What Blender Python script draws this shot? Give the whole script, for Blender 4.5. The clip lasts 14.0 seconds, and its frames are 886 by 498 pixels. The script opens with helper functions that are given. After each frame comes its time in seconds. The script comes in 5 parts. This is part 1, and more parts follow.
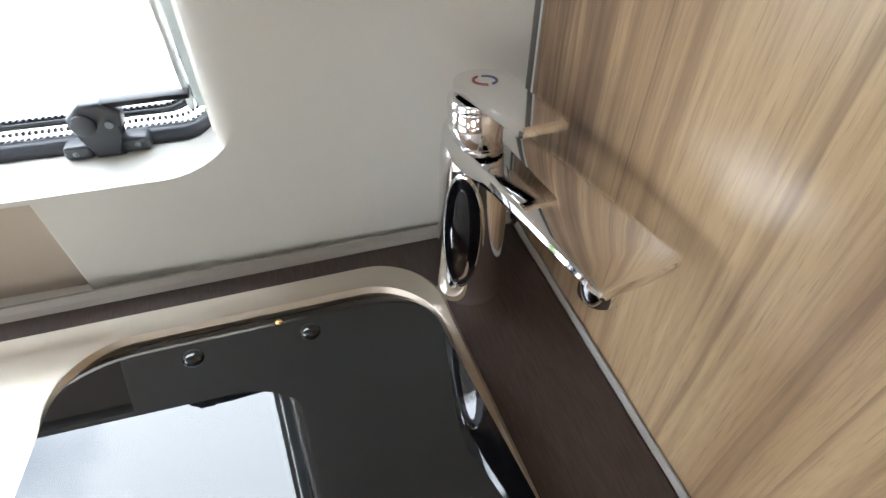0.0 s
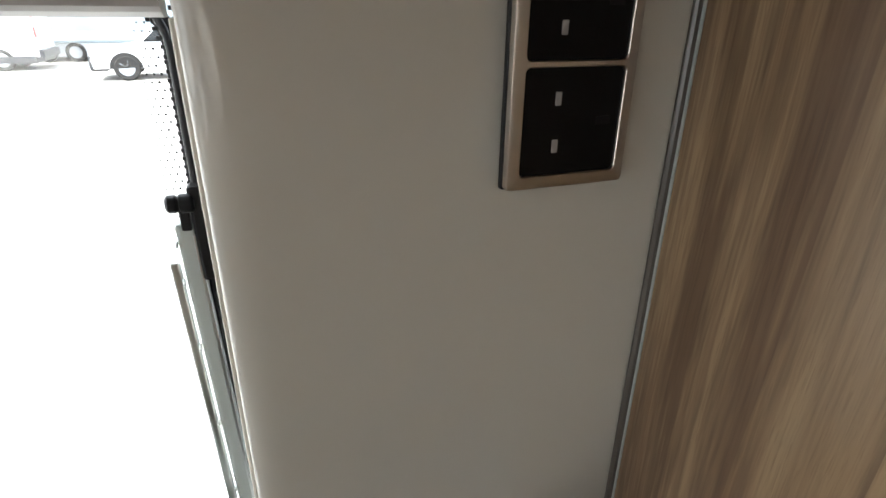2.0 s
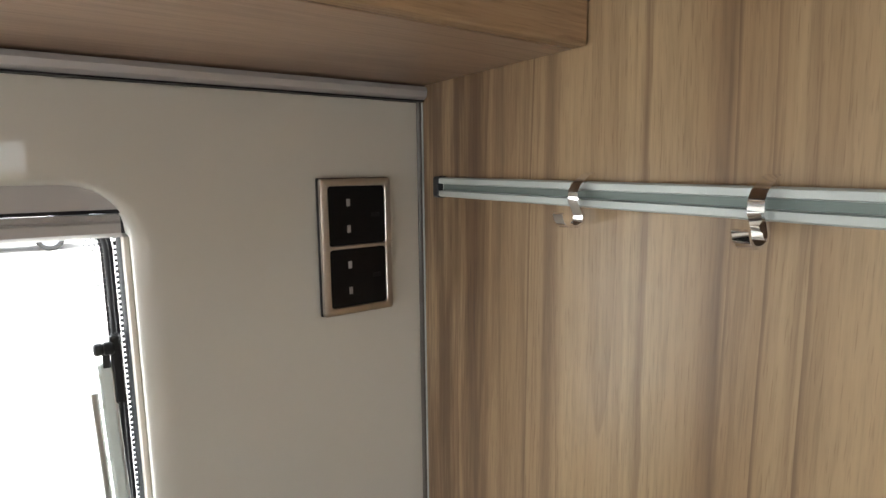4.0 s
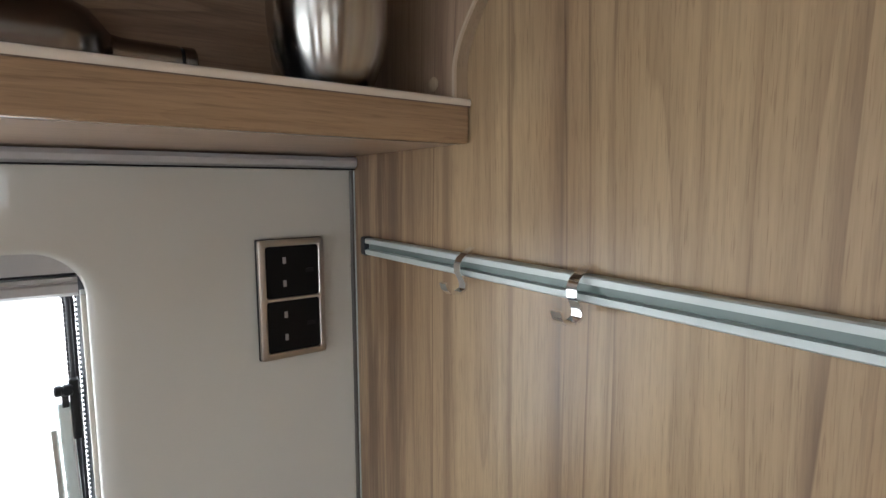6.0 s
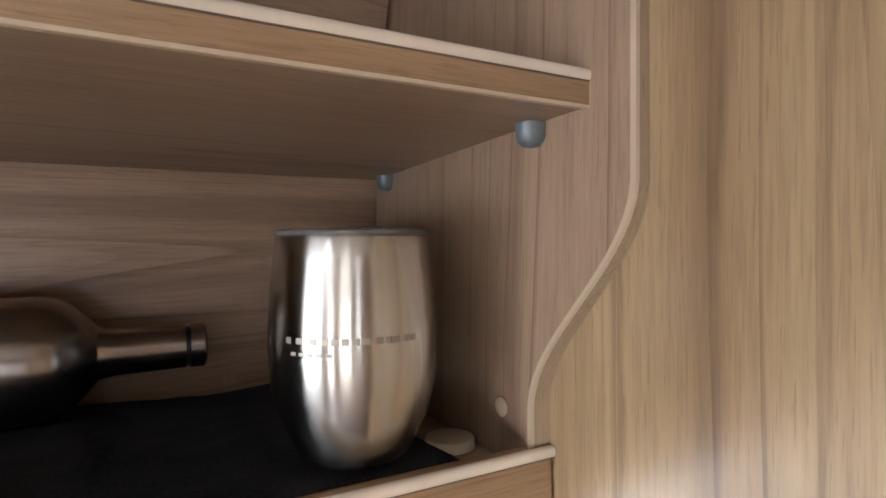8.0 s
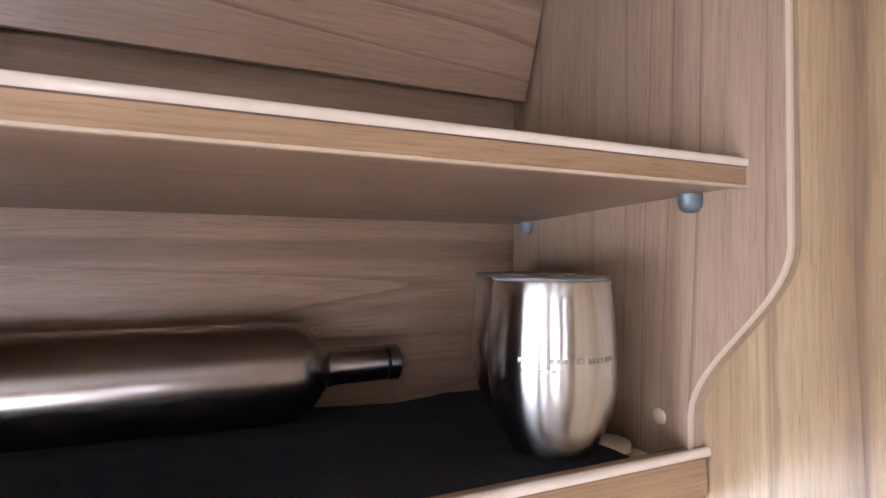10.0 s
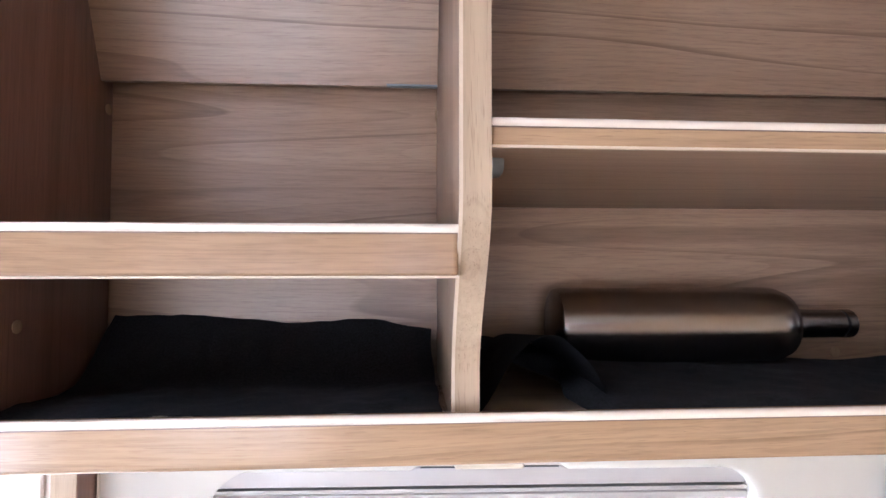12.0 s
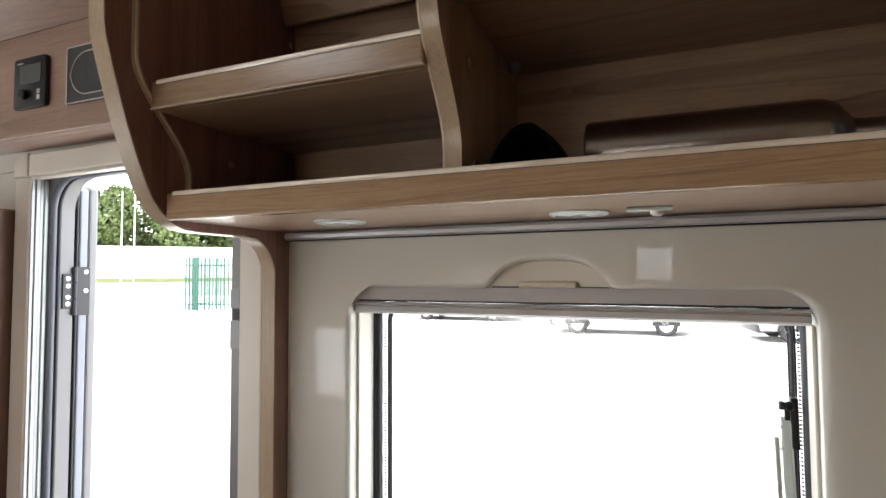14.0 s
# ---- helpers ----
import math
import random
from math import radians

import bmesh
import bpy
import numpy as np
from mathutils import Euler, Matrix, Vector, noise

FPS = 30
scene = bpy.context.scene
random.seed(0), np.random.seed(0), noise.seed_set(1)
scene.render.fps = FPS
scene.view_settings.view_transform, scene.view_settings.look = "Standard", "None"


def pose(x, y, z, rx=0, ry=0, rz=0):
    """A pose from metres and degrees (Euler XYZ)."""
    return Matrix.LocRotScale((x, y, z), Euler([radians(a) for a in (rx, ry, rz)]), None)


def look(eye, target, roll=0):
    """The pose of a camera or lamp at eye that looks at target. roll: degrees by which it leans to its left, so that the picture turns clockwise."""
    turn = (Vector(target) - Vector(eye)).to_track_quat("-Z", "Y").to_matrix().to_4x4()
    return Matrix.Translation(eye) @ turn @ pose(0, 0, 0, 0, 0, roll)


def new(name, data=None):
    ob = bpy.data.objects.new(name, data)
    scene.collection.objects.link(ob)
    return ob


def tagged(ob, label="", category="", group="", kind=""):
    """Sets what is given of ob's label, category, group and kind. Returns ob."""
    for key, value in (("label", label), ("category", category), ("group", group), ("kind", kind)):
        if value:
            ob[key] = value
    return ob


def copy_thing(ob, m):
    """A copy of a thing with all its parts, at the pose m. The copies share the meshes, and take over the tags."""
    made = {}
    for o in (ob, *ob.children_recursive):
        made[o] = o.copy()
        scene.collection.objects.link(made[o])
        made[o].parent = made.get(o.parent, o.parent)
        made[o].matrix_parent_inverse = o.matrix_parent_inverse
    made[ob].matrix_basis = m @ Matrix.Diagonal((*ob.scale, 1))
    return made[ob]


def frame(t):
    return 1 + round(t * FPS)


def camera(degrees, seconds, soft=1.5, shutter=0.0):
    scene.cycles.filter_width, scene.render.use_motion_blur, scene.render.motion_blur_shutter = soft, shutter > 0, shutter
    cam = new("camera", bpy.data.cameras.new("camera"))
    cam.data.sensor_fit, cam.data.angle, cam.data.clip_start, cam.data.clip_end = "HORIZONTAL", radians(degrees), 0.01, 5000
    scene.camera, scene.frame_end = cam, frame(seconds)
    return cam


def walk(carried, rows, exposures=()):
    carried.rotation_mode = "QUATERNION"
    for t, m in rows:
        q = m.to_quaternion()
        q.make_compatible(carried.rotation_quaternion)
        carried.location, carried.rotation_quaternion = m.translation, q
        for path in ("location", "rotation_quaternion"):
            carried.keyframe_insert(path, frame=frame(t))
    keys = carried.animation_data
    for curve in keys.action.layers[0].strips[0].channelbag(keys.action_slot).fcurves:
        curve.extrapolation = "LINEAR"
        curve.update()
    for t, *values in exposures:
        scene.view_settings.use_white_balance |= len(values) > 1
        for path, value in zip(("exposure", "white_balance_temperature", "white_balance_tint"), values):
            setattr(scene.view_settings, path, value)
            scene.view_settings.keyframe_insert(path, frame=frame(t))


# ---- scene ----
cam = camera(78.52, 14.0)
PATH = [
    (0, (-0.1792, -0.3577, 1.2365), (0.0340, 0.3387, 0.5512), 0.34),
    (0.5, (-0.1718, -0.2991, 1.2607), (0.0370, 0.4287, 0.6074), -0.45),
    (1, (-0.1808, -0.2601, 1.3024), (0.0260, 0.4975, 0.6835), -0.56),
    (1.5, (-0.1923, -0.2365, 1.3460), (0.0550, 0.5770, 0.8196), 0.70),
    (2, (-0.2147, -0.2321, 1.3745), (0.0949, 0.6276, 0.9682), 0.58),
    (2.5, (-0.2099, -0.2476, 1.3807), (0.0993, 0.6605, 1.0981), 0.24),
    (3, (-0.2288, -0.2898, 1.3965), (0.1108, 0.6210, 1.1618), -0.24),
    (3.5, (-0.2262, -0.3535, 1.4111), (0.2148, 0.5268, 1.2357), -0.33),
    (4, (-0.2776, -0.4236, 1.4132), (0.2976, 0.3825, 1.2740), -0.66),
    (4.2, (-0.2870, -0.4510, 1.4064), (0.2896, 0.3557, 1.2768), -0.86),
    (6.3, (-0.2483, -0.5102, 1.4817), (0.3470, 0.2872, 1.3827), -0.44),
    (6.5, (-0.2345, -0.4926, 1.5024), (0.3494, 0.3155, 1.4246), -0.47),
    (7, (-0.1928, -0.4701, 1.5454), (0.3387, 0.3738, 1.4731), -0.63),
    (7.5, (-0.1873, -0.4528, 1.5958), (0.3081, 0.4148, 1.5512), -0.59),
    (8, (-0.1813, -0.4092, 1.6272), (0.2934, 0.4708, 1.6128), -0.41),
    (8.2, (-0.1820, -0.3956, 1.6291), (0.2867, 0.4878, 1.6233), -0.11),
    (10.3, (-0.3505, -0.4675, 1.6429), (0.0458, 0.4502, 1.6662), -0.09),
    (10.5, (-0.3840, -0.4878, 1.6305), (-0.0087, 0.4389, 1.6484), -0.11),
    (11, (-0.4605, -0.5181, 1.6218), (-0.1600, 0.4354, 1.6412), -0.41),
    (11.5, (-0.5405, -0.5182, 1.6133), (-0.3237, 0.4576, 1.6438), -0.61),
    (12, (-0.5993, -0.5400, 1.6140), (-0.5340, 0.4571, 1.6520), -0.02),
    (12.5, (-0.6275, -0.5624, 1.6028), (-0.7498, 0.4292, 1.6459), 0.21),
    (13, (-0.6026, -0.5933, 1.5533), (-0.8691, 0.3694, 1.6009), 0.04),
    (13.5, (-0.4881, -0.6085, 1.4696), (-0.8393, 0.3259, 1.5288), -0.21),
    (14, (-0.3764, -0.6423, 1.4265), (-0.7589, 0.2806, 1.4721), -0.29),
]
EXPOSURES = [
    (0.0, 2.45, 6000, 8), (0.5, 2.0, 6000, 8), (1.0, 1.75, 6100, 8), (1.5, 1.44, 6250, 8), (3.0, 1.36, 6450, 8), (4.0, 1.85, 6500, 9), (6.5, 1.89, 5800, 9),
    (7.0, 2.2, 5700, 9), (8.0, 2.85, 6050, 12), (10.5, 3.58, 5450, 18), (11.5, 3.73, 5400, 18), (12.0, 3.62, 5450, 17), (12.5, 3.4, 5650, 17), (13.0, 2.8, 6100, 13), (14.0, 1.6, 6450, 10),
]
walk(cam, [(t, look(eye, target, roll)) for t, eye, target, roll in PATH], EXPOSURES)

# ---------------- light ----------------
world = bpy.data.worlds.new("sky")
scene.world = world
world.use_nodes = True
wn = world.node_tree.nodes
sky = wn.new("ShaderNodeTexSky")
sky.sky_type = "NISHITA"
sky.sun_disc = False
sky.sun_elevation = radians(55)
sky.sun_rotation = radians(248)
wn["Background"].inputs["Strength"].default_value = 0.15
# broken white cloud over the blue
cloud_at = wn.new("ShaderNodeTexCoord")
cloud = wn.new("ShaderNodeTexNoise")
cloud.inputs["Scale"].default_value, cloud.inputs["Detail"].default_value = 2.2, 7.0
cover = wn.new("ShaderNodeValToRGB")
cover.color_ramp.elements[0].position, cover.color_ramp.elements[1].position = 0.30, 0.56
blend = wn.new("ShaderNodeMix")
blend.data_type = "RGBA"
blend.inputs["B"].default_value = (17.0, 17.3, 17.8, 1)
wl = world.node_tree.links
wl.new(cloud_at.outputs["Generated"], cloud.inputs["Vector"])
wl.new(cloud.outputs["Fac"], cover.inputs["Fac"])
wl.new(cover.outputs["Color"], blend.inputs["Factor"])
wl.new(sky.outputs["Color"], blend.inputs["A"])
wl.new(blend.outputs["Result"], wn["Background"].inputs["Color"])
sun = new("sun", bpy.data.lights.new("sun", "SUN"))
sun.data.energy, sun.data.angle, sun.data.color = 4.0, radians(0.6), (1.0, 0.95, 0.88)
sun.matrix_world = look((-15, -6.0, 26), (0, 0, 0))


def daylight(name, eye, target, w, h, watts, color=(0.93, 0.96, 1.0)):
    """An area lamp set in an opening out of view."""
    lamp = new(name, bpy.data.lights.new(name, "AREA"))
    lamp.data.shape, lamp.data.size, lamp.data.size_y = "RECTANGLE", w, h
    lamp.data.energy, lamp.data.color = watts, color
    lamp.matrix_world = look(eye, target)
    return lamp


# assumed front window out of view, its lamp added as fill from the left
daylight("daylight_front", (-3.27, -1.05, 1.10), (0, -1.05, 1.10), 1.50, 0.60, 3.5)
daylight("daylight_curtain", (-1.32, -2.215, 1.21), (-1.32, 0, 1.21), 0.66, 0.50, 0.85, (1.0, 0.97, 0.92))
daylight("daylight_opposite", (-0.585, -2.205, 1.470), (-0.585, 0, 1.470), 0.16, 0.15, 0.07)
daylight("daylight_lounge", (-2.47, -2.17, 0.86), (-2.47, 0, 0.86), 0.40, 0.42, 1.0)
# assumed rooflight above the view, added as fill for the locker
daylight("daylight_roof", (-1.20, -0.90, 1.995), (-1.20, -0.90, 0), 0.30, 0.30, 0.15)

# ---------------- materials ----------------


def shader(name, color=(0.5, 0.5, 0.5), rough=0.5, metal=0.0, **extra):
    m = bpy.data.materials.new(name)
    m.use_nodes = True
    b = m.node_tree.nodes["Principled BSDF"]
    b.inputs["Base Color"].default_value = (*color, 1)
    b.inputs["Roughness"].default_value = rough
    b.inputs["Metallic"].default_value = metal
    for key, value in extra.items():
        b.inputs[key.replace("_", " ")].default_value = value
    return m


def node(m, kind, **values):
    n = m.node_tree.nodes.new(kind)
    for key, value in values.items():
        if key in n.inputs:
            n.inputs[key].default_value = value
    return n


def wire(m, a, b):
    m.node_tree.links.new(a, b)


def ramp(m, source, stops):
    r = m.node_tree.nodes.new("ShaderNodeValToRGB")
    el = r.color_ramp.elements
    if len(stops) > 6:
        el[0].position, el[1].position = stops[0][0], stops[-1][0]
        el[0].color, el[1].color = [(c, c, c, 1) for c in (stops[0][1], stops[-1][1])]
        for p, c in stops[1:-1]:
            el.new(p).color = (c, c, c, 1)
        wire(m, source, r.inputs["Fac"])
        return r.outputs["Color"]
    while len(el) < len(stops):
        el.new(0.5)
    for e, (p, c) in zip(el, stops):
        e.position = p
        e.color = (c, c, c, 1) if not hasattr(c, "__len__") else (*c, 1)
    wire(m, source, r.inputs["Fac"])
    return r.outputs["Color"]


def mixed(m, fac, a, b, mode="MIX"):
    x = m.node_tree.nodes.new("ShaderNodeMix")
    x.data_type, x.blend_type = "RGBA", mode
    for sock, v in ((x.inputs["Factor"], fac), (x.inputs["A"], a), (x.inputs["B"], b)):
        if hasattr(v, "is_output"):
            wire(m, v, sock)
        elif hasattr(v, "__len__"):
            sock.default_value = (*v, 1)
        else:
            sock.default_value = v
    return x.outputs["Result"]


def scaled(m, scale, shift=(0, 0, 0)):
    geo = m.node_tree.nodes.new("ShaderNodeNewGeometry")
    mp = m.node_tree.nodes.new("ShaderNodeMapping")
    mp.inputs["Scale"].default_value = scale
    mp.inputs["Location"].default_value = shift
    wire(m, geo.outputs["Position"], mp.inputs["Vector"])
    return mp.outputs["Vector"]


def noise_of(m, vector, scale, detail=2.0, rough=0.5, distort=0.0):
    n = node(m, "ShaderNodeTexNoise", Scale=scale, Detail=detail, Roughness=rough, Distortion=distort)
    wire(m, vector, n.inputs["Vector"])
    return n.outputs["Fac"]


def bumped(m, height, strength, distance):
    b = node(m, "ShaderNodeBump", Strength=strength, Distance=distance)
    wire(m, height, b.inputs["Height"])
    wire(m, b.outputs["Normal"], m.node_tree.nodes["Principled BSDF"].inputs["Normal"])


LIGHT, MID, DARK = (0.405, 0.300, 0.192), (0.305, 0.212, 0.128), (0.080, 0.040, 0.025)


def wood(name, axis, shift=(0, 0, 0), rough=0.34, light=LIGHT, mid=MID, dark=DARK, streak=0.85, fine=1.0, stretch=0.022, rings=22.0, hearts=(), calm=0.0):
    """Printed satin wood, grain along the axis 0, 1 or 2."""
    m = shader(name, light, rough)
    nodes = m.node_tree.nodes
    # the grain wanders a little
    slow = [4.0, 4.0, 4.0]
    slow[axis] = 1.6
    wander = node(m, "ShaderNodeTexNoise", Scale=1.0, Detail=1.0)
    wire(m, scaled(m, slow, shift), wander.inputs["Vector"])
    part_of = nodes.new("ShaderNodeVectorMath")
    part_of.operation = "MULTIPLY_ADD"
    part_of.inputs[1].default_value = (0.03, 0.03, 0.03)
    geo = nodes.new("ShaderNodeNewGeometry")
    wire(m, wander.outputs["Color"], part_of.inputs[0])
    wire(m, geo.outputs["Position"], part_of.inputs[2])

    def along(k, dx=0.0):
        sc = [1.0, 1.0, 1.0]
        sc[axis] = k
        mp = nodes.new("ShaderNodeMapping")
        mp.inputs["Scale"].default_value = sc
        mp.inputs["Location"].default_value = (shift[0] + dx, shift[1] + 1.7 * dx, shift[2] + 0.6 * dx)
        wire(m, part_of.outputs[0], mp.inputs["Vector"])
        return mp.outputs["Vector"]

    rust = tuple(0.45 * a + 0.55 * b for a, b in zip(mid, dark))
    # tone bands, one to four centimetres wide
    broad = noise_of(m, along(stretch * 0.6, 3.1), 38.0, 3.0, 0.6)
    wide = noise_of(m, along(stretch * 0.5, 7.3), 9.0, 2.0, 0.5)
    tone = mixed(m, 0.35 + 0.4 * calm, ramp(m, broad, ((0.34, 0.0), (0.66, 1.0))), ramp(m, wide, ((0.38, 0.0), (0.62, 1.0))))
    col = mixed(m, tone, light, mid)
    # growth rings: a sharp dark edge that fades to one side
    field = noise_of(m, along(stretch), 8.0, 1.3, 0.42)
    for count, width, power, off in ((rings, 0.13, 0.74, 0.0), (rings * 2.7, 0.28, 0.34, 0.3)):
        mul = node(m, "ShaderNodeMath")
        mul.operation = "MULTIPLY_ADD"
        mul.inputs[1].default_value, mul.inputs[2].default_value = count, off
        wire(m, field, mul.inputs[0])
        fr = node(m, "ShaderNodeMath")
        fr.operation = "FRACT"
        wire(m, mul.outputs[0], fr.inputs[0])
        ring = ramp(m, fr.outputs[0], ((0.0, 0.0), (0.015, 1.0), (0.06, 0.7), (width, 0.0), (1.0, 0.0)))
        where = ramp(m, noise_of(m, along(0.10, 6.0 + off), 16.0, 2.0), ((0.40, 0.2), (0.60, streak * 1.15)))
        col = mixed(m, mixed(m, 1.0, mixed(m, 1.0, ring, where, "MULTIPLY"), (power * (1.4 - 0.5 * calm),) * 3, "MULTIPLY"), col, rust if off else tuple(0.3 * a + 0.7 * b for a, b in zip(mid, dark)))
    # a few darker reddish bands
    band = ramp(m, noise_of(m, along(stretch * 0.5, 9.4), 26.0, 2.0, 0.5), ((0.56, 0.0), (0.64, streak * 0.8)))
    col = mixed(m, band, col, rust)
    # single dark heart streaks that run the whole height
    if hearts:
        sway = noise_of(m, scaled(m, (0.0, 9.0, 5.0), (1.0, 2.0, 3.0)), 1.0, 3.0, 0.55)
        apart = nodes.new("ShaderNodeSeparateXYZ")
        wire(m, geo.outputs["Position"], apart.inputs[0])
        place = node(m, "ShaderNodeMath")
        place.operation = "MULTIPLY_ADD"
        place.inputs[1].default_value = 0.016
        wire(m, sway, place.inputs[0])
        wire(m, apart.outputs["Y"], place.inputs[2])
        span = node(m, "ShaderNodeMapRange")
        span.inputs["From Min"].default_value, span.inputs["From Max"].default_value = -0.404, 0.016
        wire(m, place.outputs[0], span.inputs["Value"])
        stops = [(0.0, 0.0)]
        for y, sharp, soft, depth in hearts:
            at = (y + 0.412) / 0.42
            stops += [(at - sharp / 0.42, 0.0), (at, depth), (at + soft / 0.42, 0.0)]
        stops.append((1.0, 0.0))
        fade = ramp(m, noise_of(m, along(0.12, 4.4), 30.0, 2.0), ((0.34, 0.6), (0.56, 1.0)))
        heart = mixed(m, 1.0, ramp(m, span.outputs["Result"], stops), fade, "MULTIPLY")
        # darker streaky brown towards the corner: heartwood tone with shade painted in
        corner_shade = node(m, "ShaderNodeMapRange")
        corner_shade.interpolation_type = "SMOOTHSTEP"
        corner_shade.inputs["From Min"].default_value, corner_shade.inputs["From Max"].default_value = -0.150, -0.060
        wire(m, place.outputs[0], corner_shade.inputs["Value"])
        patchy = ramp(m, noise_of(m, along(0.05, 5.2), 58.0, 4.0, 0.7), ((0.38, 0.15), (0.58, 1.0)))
        col = mixed(m, mixed(m, 1.0, corner_shade.outputs["Result"], patchy, "MULTIPLY"), col, tuple(0.34 * a + 0.66 * b for a, b in zip(mid, dark)))
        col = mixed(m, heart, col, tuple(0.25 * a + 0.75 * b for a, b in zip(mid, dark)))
    # fine grain and pores
    grain = noise_of(m, along(0.045, 1.3), 430.0, 3.0, 0.65)
    col = mixed(m, 0.75 * fine, col, ramp(m, grain, ((0.30, 0.70 + 0.12 * calm), (0.52, 1.0), (0.76, 1.14))), "MULTIPLY")
    pores = ramp(m, noise_of(m, along(0.05, 2.2), 1000.0, 1.0), ((0.61, 0.0), (0.71, 0.42 - 0.2 * calm)))
    col = mixed(m, pores, col, rust)
    wire(m, col, nodes["Principled BSDF"].inputs["Base Color"])
    bumped(m, grain, 0.12, 0.0005)
    return m


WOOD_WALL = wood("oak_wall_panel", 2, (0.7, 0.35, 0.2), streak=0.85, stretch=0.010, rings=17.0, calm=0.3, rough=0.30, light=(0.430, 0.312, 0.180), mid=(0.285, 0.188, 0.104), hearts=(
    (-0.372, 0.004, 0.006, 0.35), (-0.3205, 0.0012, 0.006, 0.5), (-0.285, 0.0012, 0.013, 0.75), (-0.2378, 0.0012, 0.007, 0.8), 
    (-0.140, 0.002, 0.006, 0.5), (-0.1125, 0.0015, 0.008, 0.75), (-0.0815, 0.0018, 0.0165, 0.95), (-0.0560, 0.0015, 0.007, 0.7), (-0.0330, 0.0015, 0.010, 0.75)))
WOOD_Z2 = wood("oak_upright_side", 2, (4.2, 1.3, 0.0), streak=0.65, calm=0.5, stretch=0.015, light=(0.375, 0.268, 0.185), mid=(0.285, 0.188, 0.124))
# WOOD_Z2's oak made redder and darker, warm shade put into its colour
WOOD_RED_SHADE = wood("oak_upright_red_shade", 2, (1.2, 3.3, 0.4), streak=0.6, calm=0.5, stretch=0.015, light=(0.305, 0.172, 0.136), mid=(0.225, 0.118, 0.094))
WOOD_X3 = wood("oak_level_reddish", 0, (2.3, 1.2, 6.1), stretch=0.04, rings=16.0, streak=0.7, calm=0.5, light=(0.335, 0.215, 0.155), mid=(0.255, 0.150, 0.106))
PINK, PINK_MID = (0.385, 0.268, 0.182), (0.290, 0.188, 0.124)
WOOD_X = wood("oak_level", 0, (0.0, 2.2, 5.1), streak=0.65, calm=0.5, light=PINK, mid=PINK_MID)
WOOD_X2 = wood("oak_level_board", 0, (0.3, 7.2, 1.1), stretch=0.048, rings=16.0, streak=0.75, calm=0.45, light=PINK, mid=PINK_MID)
WOOD_EDGE = wood("oak_edge_band", 2, (2.0, 8.0, 0.5), light=(0.43, 0.335, 0.235), mid=(0.37, 0.28, 0.19), streak=0.1, rough=0.26, fine=0.5)
WOOD_LIP = wood("oak_rail", 0, (1.0, 0.4, 3.0), light=(0.395, 0.270, 0.160), mid=(0.295, 0.186, 0.104), streak=0.45, calm=0.5, rough=0.22)
WOOD_BROWN = wood("brown_wood", 2, (6.0, 2.0, 0.0), light=(0.20, 0.105, 0.07), mid=(0.15, 0.075, 0.05), dark=(0.07, 0.03, 0.02))


def laminate(name, color, rough, coat, speck=0.06):
    m = shader(name, color, rough)
    b = m.node_tree.nodes["Principled BSDF"]
    b.inputs["Coat Weight"].default_value = coat
    b.inputs["Coat Roughness"].default_value = 0.03
    v = scaled(m, (1, 1, 1))
    big = noise_of(m, v, 3.0, 3.0)
    small = noise_of(m, v, 900.0, 2.0)
    c = mixed(m, 1.0, color, ramp(m, big, ((0.3, 1.0 - speck), (0.7, 1.0 + speck * 0.5))), "MULTIPLY")
    wire(m, c, b.inputs["Base Color"])
    bumped(m, small, 0.05, 0.0003)
    return m


WALL = laminate("cream_wall_panel", (0.565, 0.555, 0.505), 0.36, 0.42)
PLASTIC_CREAM = laminate("cream_plastic", (0.66, 0.62, 0.55), 0.35, 0.1)
CEILING = laminate("pale_ceiling", (0.62, 0.60, 0.56), 0.5, 0.0)
CASSETTE = shader("grey_blind_housing", (0.45, 0.44, 0.435), 0.35)
RUBBER = shader("dark_rubber", (0.018, 0.020, 0.027), 0.4)
BLACK = shader("black_plastic", (0.006, 0.006, 0.007), 0.42, 0.0, Specular_IOR_Level=0.3)
GREY_PLASTIC = shader("dark_grey_plastic", (0.028, 0.030, 0.036), 0.38)
WHITE = shader("white_plastic", (0.8, 0.8, 0.79), 0.4)
CHROME = shader("chrome", (0.86, 0.86, 0.87), 0.045, 1.0)
NICKEL = shader("brushed_nickel", (0.50, 0.465, 0.42), 0.34, 1.0)
ALU = shader("anodised_aluminium", (0.74, 0.77, 0.77), 0.3, 1.0)
ALU_MATT = shader("painted_aluminium", (0.50, 0.55, 0.54), 0.42, 0.3)
STUD = shader("grey_stud", (0.16, 0.19, 0.21), 0.38, 0.2)
GLINT_GOLD = shader("brass", (0.75, 0.48, 0.2), 0.25, 1.0)
RED = shader("red_mark", (0.40, 0.05, 0.045), 0.4)
BLUE = shader("blue_mark", (0.05, 0.07, 0.30), 0.4)


def brushed(name, color, rough, axis_scale):
    m = shader(name, color, rough, 1.0)
    v = scaled(m, axis_scale)
    n = noise_of(m, v, 300.0, 3.0, 0.6)
    r = ramp(m, n, ((0.2, rough * 0.8), (0.8, rough * 1.25)))
    wire(m, r, m.node_tree.nodes["Principled BSDF"].inputs["Roughness"])
    return m


